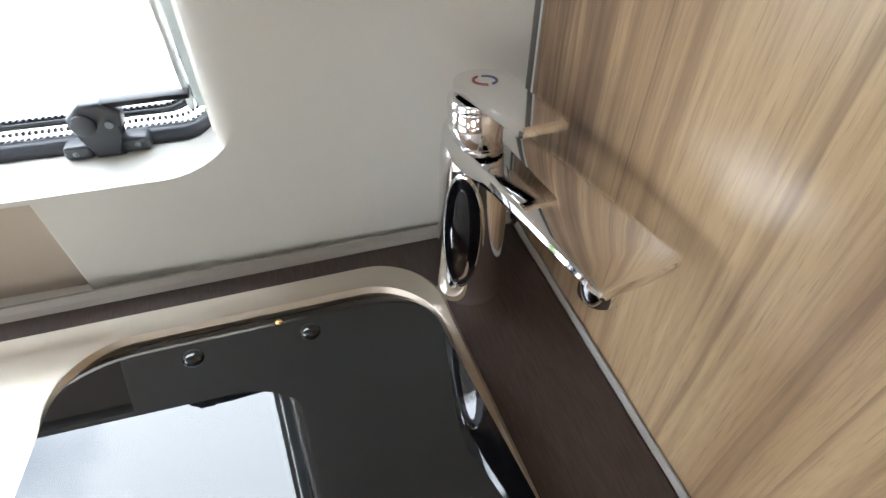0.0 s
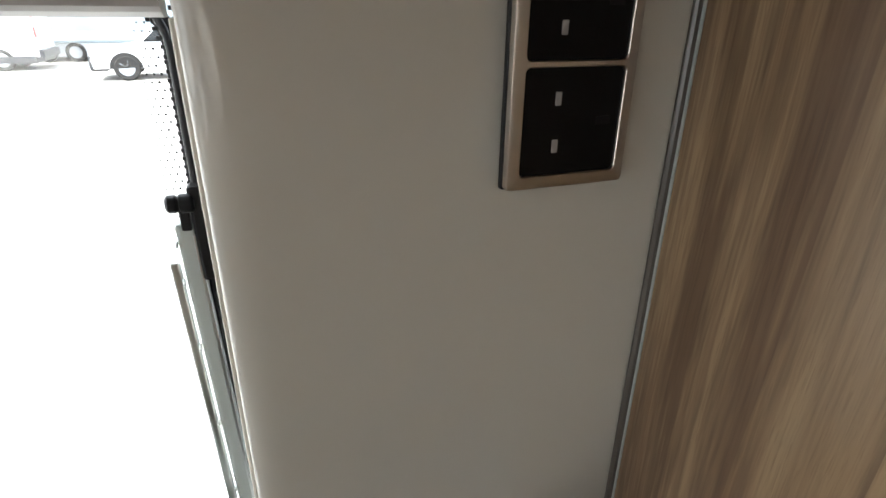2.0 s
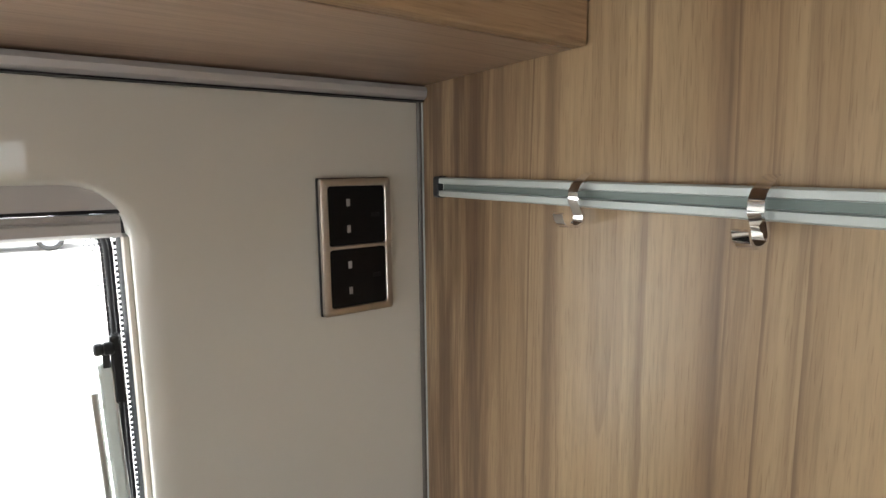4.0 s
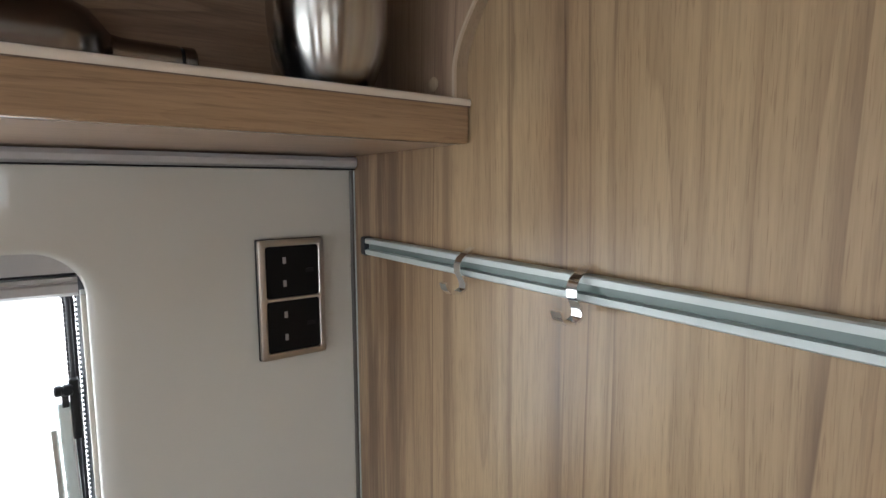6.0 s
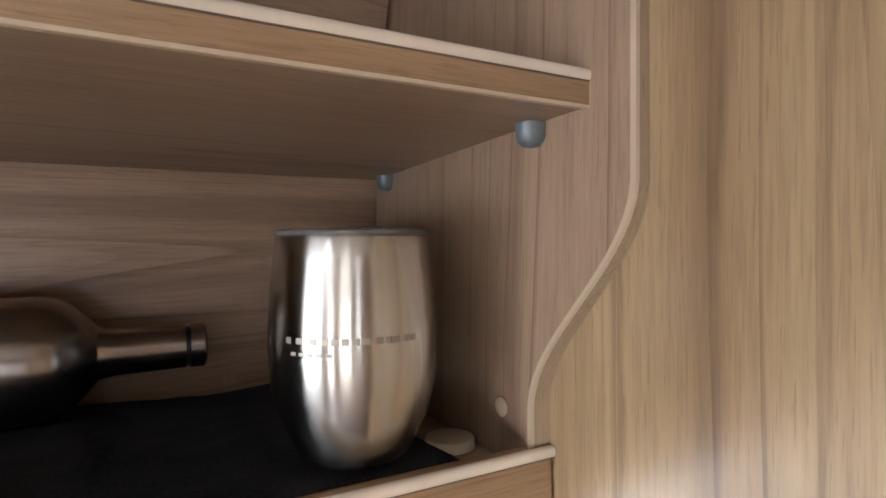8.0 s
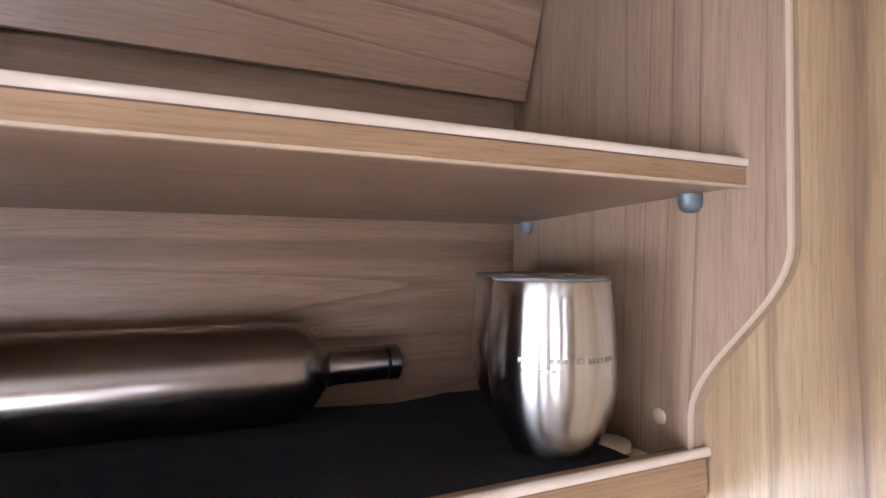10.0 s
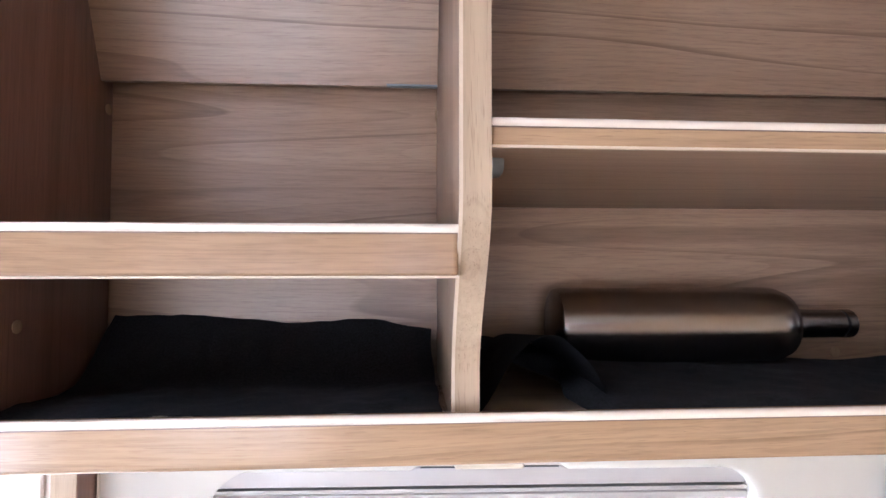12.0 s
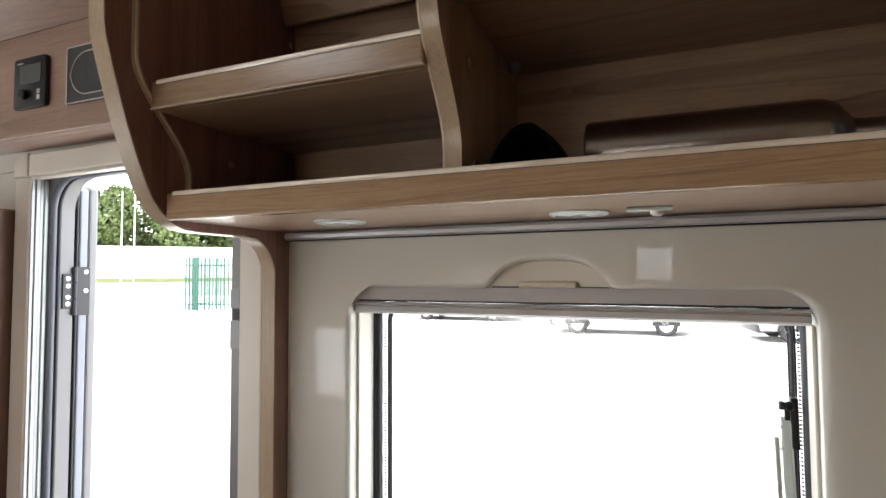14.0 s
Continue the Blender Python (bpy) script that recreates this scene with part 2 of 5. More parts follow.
STEEL_CUP = shader("brushed_steel", (0.54, 0.53, 0.50), 0.24, 1.0)
spun = node(STEEL_CUP, "ShaderNodeTangent")
spun.direction_type, spun.axis = "RADIAL", "Z"
wire(STEEL_CUP, spun.outputs[0], STEEL_CUP.node_tree.nodes["Principled BSDF"].inputs["Tangent"])
STEEL_CUP.node_tree.nodes["Principled BSDF"].inputs["Anisotropic"].default_value = 0.93
STEEL_CUP.node_tree.nodes["Principled BSDF"].inputs["Anisotropic Rotation"].default_value = 0.25
STEEL_BOTTLE = shader("brushed_steel_dark", (0.30, 0.275, 0.26), 0.25, 1.0)
STEEL_RIM = brushed("satin_steel_rim", (0.60, 0.54, 0.45), 0.36, (0.06, 1.0, 1.0))


def counter_material():
    m = shader("dark_brown_worktop", (0.045, 0.03, 0.025), 0.38)
    v = scaled(m, (1.0, 0.08, 1.0))
    n = noise_of(m, v, 700.0, 3.0, 0.7)
    c = ramp(m, n, ((0.25, (0.030, 0.020, 0.017)), (0.8, (0.075, 0.052, 0.045))))
    wire(m, c, m.node_tree.nodes["Principled BSDF"].inputs["Base Color"])
    bumped(m, n, 0.15, 0.0005)
    return m


WORKTOP = counter_material()
BLACK_GLASS = shader("black_glass", (0.004, 0.004, 0.005), 0.012, 0.0, Specular_IOR_Level=0.68)


def cloth_material():
    m = shader("black_felt", (0.006, 0.006, 0.007), 0.95, 0.0, Specular_IOR_Level=0.15)
    v = scaled(m, (1, 1, 1))
    n = noise_of(m, v, 500.0, 4.0, 0.7)
    wire(m, ramp(m, n, ((0.3, (0.008, 0.008, 0.010)), (0.75, (0.027, 0.027, 0.032)))), m.node_tree.nodes["Principled BSDF"].inputs["Base Color"])
    bumped(m, n, 0.5, 0.001)
    return m


FELT = cloth_material()


def glass_material(name, tint=(1, 1, 1), rough=0.0):
    m = bpy.data.materials.new(name)
    m.use_nodes = True
    nt = m.node_tree
    nt.nodes.remove(nt.nodes["Principled BSDF"])
    clear = nt.nodes.new("ShaderNodeBsdfTransparent")
    clear.inputs["Color"].default_value = (*tint, 1)
    gloss = nt.nodes.new("ShaderNodeBsdfGlossy")
    gloss.inputs["Roughness"].default_value = rough
    mix = nt.nodes.new("ShaderNodeMixShader")
    mix.inputs[0].default_value = 0.05
    nt.links.new(clear.outputs[0], mix.inputs[1])
    nt.links.new(gloss.outputs[0], mix.inputs[2])
    nt.links.new(mix.outputs[0], nt.nodes["Material Output"].inputs["Surface"])
    return m


ACRYLIC = glass_material("clear_acrylic", (0.97, 0.98, 0.98))
LID_PLASTIC = shader("smoky_clear_lid", (0.55, 0.55, 0.54), 0.06, 0.0, Transmission_Weight=0.75)
SCREEN = shader("dark_display", (0.01, 0.012, 0.012), 0.12)


def rough_ground(name, a, b, scale, rough=0.9):
    m = shader(name, a, rough)
    v = scaled(m, (1, 1, 1))
    n = noise_of(m, v, scale, 6.0, 0.65)
    wire(m, ramp(m, n, ((0.3, a), (0.7, b))), m.node_tree.nodes["Principled BSDF"].inputs["Base Color"])
    bumped(m, n, 0.3, 0.01)
    return m


CONCRETE = rough_ground("pale_concrete", (0.36, 0.35, 0.33), (0.46, 0.45, 0.43), 1.7)
GRASS = rough_ground("grass", (0.10, 0.13, 0.05), (0.17, 0.18, 0.08), 3.0)
LEAF = rough_ground("leaf", (0.045, 0.075, 0.018), (0.115, 0.150, 0.042), 0.8, 0.7)
BARK = rough_ground("bark", (0.07, 0.05, 0.035), (0.14, 0.1, 0.07), 8.0)
FENCE_GREEN = shader("green_painted_steel", (0.008, 0.075, 0.048), 0.45)
RENDERED = rough_ground("white_cladding", (0.66, 0.65, 0.62), (0.74, 0.73, 0.70), 0.6)
CAR_WHITE = shader("white_car_paint", (0.7, 0.7, 0.71), 0.2, 0.0, Coat_Weight=0.6)
CAR_SILVER = shader("silver_car_paint", (0.45, 0.47, 0.5), 0.28, 0.5, Coat_Weight=0.6)
VAN_BLUE = shader("pale_blue_paint", (0.30, 0.36, 0.40), 0.3)
CAR_GLASS = shader("car_glass", (0.02, 0.025, 0.03), 0.05)
TYRE = shader("tyre", (0.02, 0.02, 0.02), 0.8)
FLOOR_MAT = wood("floor_planks", 0, (9.0, 1.0, 0.0), light=(0.13, 0.095, 0.07), mid=(0.10, 0.07, 0.05), dark=(0.05, 0.033, 0.025))

# ---------------- mesh helpers ----------------
BASE = {}


def mesh_object(name, bm, material, smooth=False):
    me = bpy.data.meshes.new(name)
    bmesh.ops.recalc_face_normals(bm, faces=bm.faces)
    bm.to_mesh(me)
    bm.free()
    me.materials.append(material)
    if smooth:
        for p in me.polygons:
            p.use_smooth = True
        me.set_sharp_from_angle(angle=radians(smooth if smooth > 1 else 38))
    return new(name, me)


def thing(name, base, label, category, group="", kind=""):
    ob = new(name)
    ob.location = base
    ob.empty_display_size = 0.05
    BASE[ob.name] = Vector(base)
    return tagged(ob, label, category, group, kind)


def part(name, bm, material, parent, label="", smooth=False):
    """One mesh, given in world metres, under a thing or a part."""
    base = BASE[parent.name]
    bmesh.ops.translate(bm, verts=bm.verts, vec=-base)
    ob = mesh_object(name, bm, material, smooth)
    ob.parent = parent
    BASE[ob.name] = base
    return tagged(ob, label)


def solo(name, bm, material, label, category, group="", kind="", smooth=False, origin=None):
    if origin is not None:
        bmesh.ops.translate(bm, verts=bm.verts, vec=-Vector(origin))
    ob = mesh_object(name, bm, material, smooth)
    if origin is not None:
        ob.location = origin
        BASE[ob.name] = Vector(origin)
    else:
        BASE[ob.name] = Vector((0, 0, 0))
    return tagged(ob, label, category, group, kind)


def box(x0, x1, y0, y1, z0, z1, bev=0.0, seg=2, bm=None):
    out = bm or bmesh.new()
    r = bmesh.ops.create_cube(out, size=1.0, matrix=Matrix.Translation(((x0 + x1) / 2, (y0 + y1) / 2, (z0 + z1) / 2)) @ Matrix.Diagonal((abs(x1 - x0), abs(y1 - y0), abs(z1 - z0), 1)))
    if bev:
        edges = {e for v in r["verts"] for e in v.link_edges}
        bmesh.ops.bevel(out, geom=list(edges), offset=bev, segments=seg, affect="EDGES", profile=0.5)
    return out


def prism(profile, axis, a, b, bev=0.0, bm=None, seg=2):
    """A profile of 2D points drawn out along an axis from a to b. axis 0: (y, z), 1: (x, z), 2: (x, y)."""
    out = bm or bmesh.new()

    def put(p, d):
        return {0: (d, p[0], p[1]), 1: (p[0], d, p[1]), 2: (p[0], p[1], d)}[axis]

    lo = [out.verts.new(put(p, a)) for p in profile]
    hi = [out.verts.new(put(p, b)) for p in profile]
    f0 = out.faces.new(lo)
    f1 = out.faces.new(hi[::-1])
    n = len(profile)
    for i in range(n):
        out.faces.new((lo[i], hi[i], hi[(i + 1) % n], lo[(i + 1) % n]))
    if bev:
        edges = list(f0.edges) + list(f1.edges)
        bmesh.ops.bevel(out, geom=edges, offset=bev, segments=seg, affect="EDGES", profile=0.5)
    return out


def lathe(profile, n, m, bm=None):
    """Turns (radius, height) points round the local z axis of m."""
    out = bm or bmesh.new()
    rings = []
    for r, h in profile:
        if r < 1e-6:
            rings.append([out.verts.new(m @ Vector((0, 0, h)))])
        else:
            rings.append([out.verts.new(m @ Vector((r * math.cos(2 * math.pi * i / n), r * math.sin(2 * math.pi * i / n), h))) for i in range(n)])
    for a, b in zip(rings, rings[1:]):
        for i in range(n):
            j = (i + 1) % n
            if len(a) == 1 and len(b) == 1:
                continue
            if len(a) == 1:
                out.faces.new((a[0], b[i], b[j]))
            elif len(b) == 1:
                out.faces.new((a[i], a[j], b[0]))
            else:
                out.faces.new((a[i], a[j], b[j], b[i]))
    return out


def sweep(path, section, up=(0, 0, 1), closed=False, bm=None):
    """A closed 2D section (side, up) carried along a path."""
    out = bm or bmesh.new()
    pts = [Vector(p) for p in path]
    n = len(pts)
    rings = []
    for i, p in enumerate(pts):
        a = pts[(i - 1) % n] if closed or i else pts[0]
        b = pts[(i + 1) % n] if closed or i < n - 1 else pts[-1]
        t = (b - a).normalized()
        side = t.cross(Vector(up))
        side = side.normalized() if side.length > 1e-5 else Vector((1, 0, 0))
        u = side.cross(t).normalized()
        rings.append([out.verts.new(p + side * s + u * h) for s, h in section])
    k = len(section)
    for i in range(n if closed else n - 1):
        a, b = rings[i], rings[(i + 1) % n]
        for q in range(k):
            out.faces.new((a[q], a[(q + 1) % k], b[(q + 1) % k], b[q]))
    if not closed:
        out.faces.new(rings[0][::-1])
        out.faces.new(rings[-1])
    return out


def circle(r, n=10, sx=1.0, sy=1.0):
    return [(r * sx * math.cos(2 * math.pi * i / n), r * sy * math.sin(2 * math.pi * i / n)) for i in range(n)]


def rounded(x0, x1, z0, z1, r, n=8):
    """A rounded rectangle, anticlockwise."""
    pts = []
    for cx, cz, a0 in ((x1 - r, z1 - r, 0), (x0 + r, z1 - r, 90), (x0 + r, z0 + r, 180), (x1 - r, z0 + r, 270)):
        for i in range(n + 1):
            a = radians(a0 + 90 * i / n)
            pts.append((cx + r * math.cos(a), cz + r * math.sin(a)))
    return pts


def frame_ring(outer, inner, put0, put1, bm=None):
    """A flat ring with thickness between two loops of equal count; put maps (u, v) to a place, near and far side."""
    out = bm or bmesh.new()
    n = len(outer)
    o0, i0 = [out.verts.new(put0(*p)) for p in outer], [out.verts.new(put0(*p)) for p in inner]
    o1, i1 = [out.verts.new(put1(*p)) for p in outer], [out.verts.new(put1(*p)) for p in inner]
    for k in range(n):
        j = (k + 1) % n
        out.faces.new((o0[k], o0[j], i0[j], i0[k]))
        out.faces.new((o1[k], i1[k], i1[j], o1[j]))
        out.faces.new((o0[k], o1[k], o1[j], o0[j]))
        out.faces.new((i0[k], i0[j], i1[j], i1[k]))
    return out


def scurve(y_low, y_high, z0, z1, n=10):
    """The soft S of the shelf sides."""
    pts = []
    for i in range(n + 1):
        s = i / n
        e = s * s * (3 - 2 * s)
        pts.append((y_low + (y_high - y_low) * e, z0 + (z1 - z0) * s))
    return pts


COUNTER = 0.909
# window opening in the kitchen wall
WX0, WX1, WZ0, WZ1 = -0.800, -0.2365, 0.994, 1.408
SKEW = Matrix.Rotation(radians(-1.9), 4, "Z")     # the kitchen wall stands very slightly askew to the locker


def askew(ob):
    """Turns a thing with the kitchen wall, about the corner."""
    ob.matrix_basis = SKEW @ ob.matrix_basis
    return ob


# ---------------- setting ----------------


def wall_with_holes(x0, x1, z0, z1, holes):
    """The cream wall at y = 0; each hole (loop function, roll radius, depth) is rolled softly inward."""
    bm = bmesh.new()
    edges = []

    def loop(points, y):
        vs = [bm.verts.new((px, y, pz)) for px, pz in points]
        es = [bm.edges.new((vs[i], vs[(i + 1) % len(vs)])) for i in range(len(vs))]
        return vs, es

    edges += loop([(x0, z0), (x1, z0), (x1, z1), (x0, z1)], 0.0)[1]
    for make, roll, depth in holes:
        steps = [(roll * (1 - math.sin(radians(a))), roll * (1 - math.cos(radians(a)))) for a in (0, 15, 30, 45, 60, 75, 90)]
        steps = [(roll + 0.003, 0.0)] + steps + [(0.0, depth)]
        rings = []
        for k, (grow, y) in enumerate(steps):
            vs, es = loop(make(grow), y)
            rings.append(vs)
            if k == 0:
                edges += es
        for a, b in zip(rings, rings[1:]):
            for i in range(len(a)):
                j = (i + 1) % len(a)
                bm.faces.new((a[i], a[j], b[j], b[i]))
    bmesh.ops.triangle_fill(bm, use_beauty=True, use_dissolve=False, edges=edges)
    return bm


def window_loop(grow):
    """The opening, with an arched finger notch in its top edge."""
    pts = rounded(WX0 - grow, WX1 + 3.0 * grow, WZ0 + 0.75 * grow, WZ1 + grow, 0.038 + 4.0 * grow, 10)
    arch = []
    for k in range(21):
        s = k / 20
        rise = (1 - (1 - math.sin(math.pi * s)) ** 1.8) * min(1.0, 8 * s * (1 - s) + 0.2)
        arch.append((-0.434 - 0.162 * s, WZ1 + 0.034 * rise + grow))
    return pts[:11] + arch + pts[11:]


def niche_loop(grow):
    return [(-0.6650 - grow, COUNTER - 0.004), (-0.3660 + grow, COUNTER - 0.004), (-0.3715 + grow, 0.9955 + grow), (-0.6650 - grow, 0.9955 + grow)]


kitchen_wall = solo("wall_kitchen", wall_with_holes(-0.906, -0.001, 0.0, 1.476, [(window_loop, 0.0062, 0.066), (niche_loop, 0.002, 0.010)]), WALL,
                    "glossy cream wall panel moulded softly round the window", "wall", kind="structure", smooth=50)
askew(kitchen_wall)
# the wall's outer skin, round the same opening
skin = bmesh.new()
for bx in ((-0.906, WX0 - 0.008, 0.0, 2.05), (WX1 + 0.010, 0.05, 0.0, 2.05), (WX0 - 0.008, WX1 + 0.010, 0.0, WZ0 - 0.006), (WX0 - 0.008, WX1 + 0.010, WZ1 + 0.006, 2.05)):
    box(bx[0], bx[1], 0.067, 0.098, bx[2], bx[3], bm=skin)
outer_wall = solo("wall_outer", skin, WHITE, "white outer skin of the wall", "wall", kind="structure")

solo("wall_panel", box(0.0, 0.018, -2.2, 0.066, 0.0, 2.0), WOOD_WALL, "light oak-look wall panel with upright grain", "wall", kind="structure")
solo("floor", box(-3.3, 0.02, -2.2, 0.066, -0.03, 0.0), FLOOR_MAT, "grey-brown plank floor", "floor", kind="structure")
# unseen end wall, left open for the added front lamp
end = bmesh.new()
for by in ((-2.2, -1.82, 0.0, 2.05), (-0.28, 0.066, 0.0, 2.05), (-1.82, -0.28, 0.0, 0.80), (-1.82, -0.28, 1.44, 2.05)):
    box(-3.33, -3.3, by[0], by[1], by[2], by[3], bm=end)
solo("wall_end", end, WALL, "cream end wall", "wall", kind="structure")
back = bmesh.new()
for bx in ((-3.3, -2.68, 0.0, 2.0), (-2.26, -1.66, 0.0, 2.0), (-0.98, -0.67, 0.0, 2.0), (-1.66, -0.98, 0.0, 0.95), (-1.66, -0.98, 1.47, 2.0), (-0.50, 0.0, 0.0, 2.0), (-2.68, -2.26, 0.0, 0.64), (-2.68, -2.26, 1.08, 2.0), (-0.67, -0.50, 0.0, 1.39), (-0.67, -0.50, 1.55, 2.0)):
    box(bx[0], bx[1], -2.23, -2.2, bx[2], bx[3], bm=back)
solo("wall_opposite", back, WOOD_X2, "oak-look wall opposite the kitchen", "wall", kind="structure")
# the hole in the unseen ceiling is made for the added roof lamp
lid = bmesh.new()
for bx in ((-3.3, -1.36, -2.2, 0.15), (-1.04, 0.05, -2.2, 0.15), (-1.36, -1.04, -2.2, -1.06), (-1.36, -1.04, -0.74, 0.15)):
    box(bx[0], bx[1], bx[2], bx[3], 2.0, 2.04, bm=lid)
solo("ceiling", lid, CEILING, "pale ceiling", "ceiling", kind="structure")
curtain_cloth = bpy.data.materials.new("sheer_curtain")
curtain_cloth.use_nodes = True
cn = curtain_cloth.node_tree
cn.nodes.remove(cn.nodes["Principled BSDF"])
veil, glow_through = cn.nodes.new("ShaderNodeBsdfTransparent"), cn.nodes.new("ShaderNodeBsdfTranslucent")
glow_through.inputs["Color"].default_value = (0.85, 0.83, 0.78, 1)
half = cn.nodes.new("ShaderNodeMixShader")
half.inputs[0].default_value = 0.62
cn.links.new(veil.outputs[0], half.inputs[1])
cn.links.new(glow_through.outputs[0], half.inputs[2])
cn.links.new(half.outputs[0], cn.nodes["Material Output"].inputs["Surface"])
pleats = [(-1.68 + 0.72 * k / 240, -2.165 + 0.018 * math.sin(k * 0.62) + 0.006 * math.sin(k * 1.7)) for k in range(241)]
bm = bmesh.new()
low, high = [[bm.verts.new((px, py, pz)) for px, py in pleats] for pz in (0.93, 1.50)]
for k in range(240):
    bm.faces.new((low[k], low[k + 1], high[k + 1], high[k]))
solo("net_curtain", bm, curtain_cloth, "sheer white pleated curtain over the opposite window", "curtain", smooth=60)
niche = solo("wall_niche", box(-0.70, -0.36, 0.0102, 0.020, 0.90, 0.9925), laminate("tan_panel", (0.40, 0.345, 0.275), 0.3, 0.1), "tan back of the niche under the window", "wall", kind="structure")
askew(outer_wall)
askew(niche)
solo("trim_corner", prism([(-0.0042, -0.001), (-0.0042, -0.0026), (-0.0032, -0.0042), (-0.001, -0.0046), (-0.001, -0.001)], 2, COUNTER, 1.476), shader("brown_grey_trim", (0.080, 0.070, 0.062), 0.30),
     "dark grey trim strip in the wall corner", "trim", kind="structure")
solo("trim_edge", box(-0.0011, -0.0002, -0.0062, -0.0045, COUNTER + 0.0045, 1.4755), ALU_MATT, "thin pale metal line beside the corner trim", "trim", kind="structure")
askew(solo("trim_post", box(-0.9068, -0.9048, -0.0032, -0.0004, COUNTER, 1.4755, 0.0006), PLASTIC_CREAM, "thin cream trim line beside the oak post", "trim", kind="structure"))
# ---------------- kitchen worktop, sink, tap ----------------
RX0, RX1, RY0, RY1 = -0.82, -0.094, -0.42, -0.0285      # steel surround
GX0, GX1, GY0, GY1 = -0.376, -0.107, -0.40, -0.058      # glass lid opening


SEAL = shader("taupe_seal", (0.27, 0.25, 0.225), 0.4)


def worktop():
    t = thing("worktop", (-0.45, -0.24, COUNTER), "dark brown textured worktop with a grey edge seal", "worktop")
    around = [(-0.905, -0.52), (-0.006, -0.52), (-0.006, -0.004), (-0.905, -0.004)]
    cut = [(GX0 - 0.001, GY0 - 0.004), (GX1 + 0.018, GY0 - 0.004), (GX1 + 0.004, GY1 + 0.004), (GX0 - 0.004, GY1 + 0.004)]
    part("top", frame_ring(around, cut, lambda u, v: (u, v, COUNTER), lambda u, v: (u, v, COUNTER - 0.035)), WORKTOP, t)
    seal = prism([(-0.009, COUNTER), (-0.0015, COUNTER), (-0.0015, COUNTER + 0.010), (-0.004, COUNTER + 0.010), (-0.006, COUNTER + 0.004)], 0, -0.905, -0.007)
    part("back_seal", seal, SEAL, t, "grey seal strip along the wall")
    seal = prism([(-0.0050, COUNTER), (-0.001, COUNTER), (-0.001, COUNTER + 0.004), (-0.0025, COUNTER + 0.004)], 1, -0.52, -0.013)
    part("side_seal", seal, SEAL, t, "thin grey seal along the wood panel")
    part("front_panel", box(-0.89, -0.002, -0.50, -0.485, 0.0, COUNTER - 0.036, 0.002), WOOD_X2, t, "oak-look cupboard front")


worktop()


def sink():
    t = thing("sink", (-0.45, -0.23, COUNTER), "satin steel sink surround with a recessed black glass lid", "sink")
    lean_out = Matrix(((1, -0.045, 0, -0.045 * 0.04), (0, 1, 0, 0), (0, 0, 1, 0), (0, 0, 0, 1)))      # the sides run slightly skew
    outer = rounded(RX0, RX1, RY0, RY1, 0.055, 10)
    inner = rounded(GX0, GX1, GY0, GY1, 0.052, 10)
    bm = bmesh.new()
    z = COUNTER
    loops = []
    for pts, h in ((outer, z + 0.0003), (rounded(RX0 + 0.003, RX1 - 0.003, RY0 + 0.003, RY1 - 0.003, 0.052, 10), z + 0.0035),
                   (rounded(GX0 - 0.006, GX1 + 0.006, GY0 - 0.006, GY1 + 0.006, 0.056, 10), z + 0.0030),
                   (rounded(GX0 - 0.003, GX1 + 0.003, GY0 - 0.003, GY1 + 0.0035, 0.0545, 10), z + 0.0046), (inner, z + 0.0008), (inner, z - 0.0040)):
        loops.append([bm.verts.new((p[0], p[1], h)) for p in pts])
    for a, b in zip(loops, loops[1:]):
        for i in range(len(a)):
            j = (i + 1) % len(a)
            bm.faces.new((a[i], a[j], b[j], b[i]))
    bmesh.ops.transform(bm, verts=bm.verts, matrix=lean_out)
    part("rim", bm, STEEL_RIM, t, smooth=40)
    bm = bmesh.new()
    upper, lower = [[bm.verts.new((p[0], p[1], z + h)) for p in inner] for h in (-0.0041, -0.030)]
    for i in range(len(inner)):
        j = (i + 1) % len(inner)
        bm.faces.new((upper[i], upper[j], lower[j], lower[i]))
    bmesh.ops.transform(bm, verts=bm.verts, matrix=lean_out)
    part("well", bm, BLACK_GLASS, t, "glossy black inner wall", smooth=60)
    lid = prism(rounded(GX0 + 0.001, GX1 - 0.001, GY0 + 0.001, GY1 - 0.001, 0.051, 10), 2, z - 0.0050, z - 0.0040)
    tilt = lean_out @ Matrix.Translation((0, GY1, z - 0.004)) @ Matrix.Rotation(radians(-12.5), 4, "X") @ Matrix.Translation((0, -GY1, -z + 0.004))
    bmesh.ops.transform(lid, verts=lid.verts, matrix=tilt)
    lid_ob = part("glass_lid", lid, BLACK_GLASS, t, "mirror-black glass lid")
    for x, y in ((-0.2020, -0.0860), (-0.2855, -0.0865)):
        bm = lathe([(0.0075, 0.0), (0.0075, 0.0015), (0.0055, 0.004), (0.003, 0.0052), (0.0, 0.0055)], 18, tilt @ Matrix.Translation((x, y, z - 0.0040)))
        part("stud", bm, BLACK_GLASS, lid_ob, "small glossy black domed stud", smooth=60)

    # golden reflection on the lid, put in as a small raised brass dot
    part("screw", lathe([(0.0030, 0.0), (0.0030, 0.0012), (0.0018, 0.0022), (0.0, 0.0024)], 14, tilt @ Matrix.Translation((-0.2237, -0.0665, z - 0.0040))), GLINT_GOLD, lid_ob, "tiny brass dot in place of a golden reflection", smooth=50)


sink()


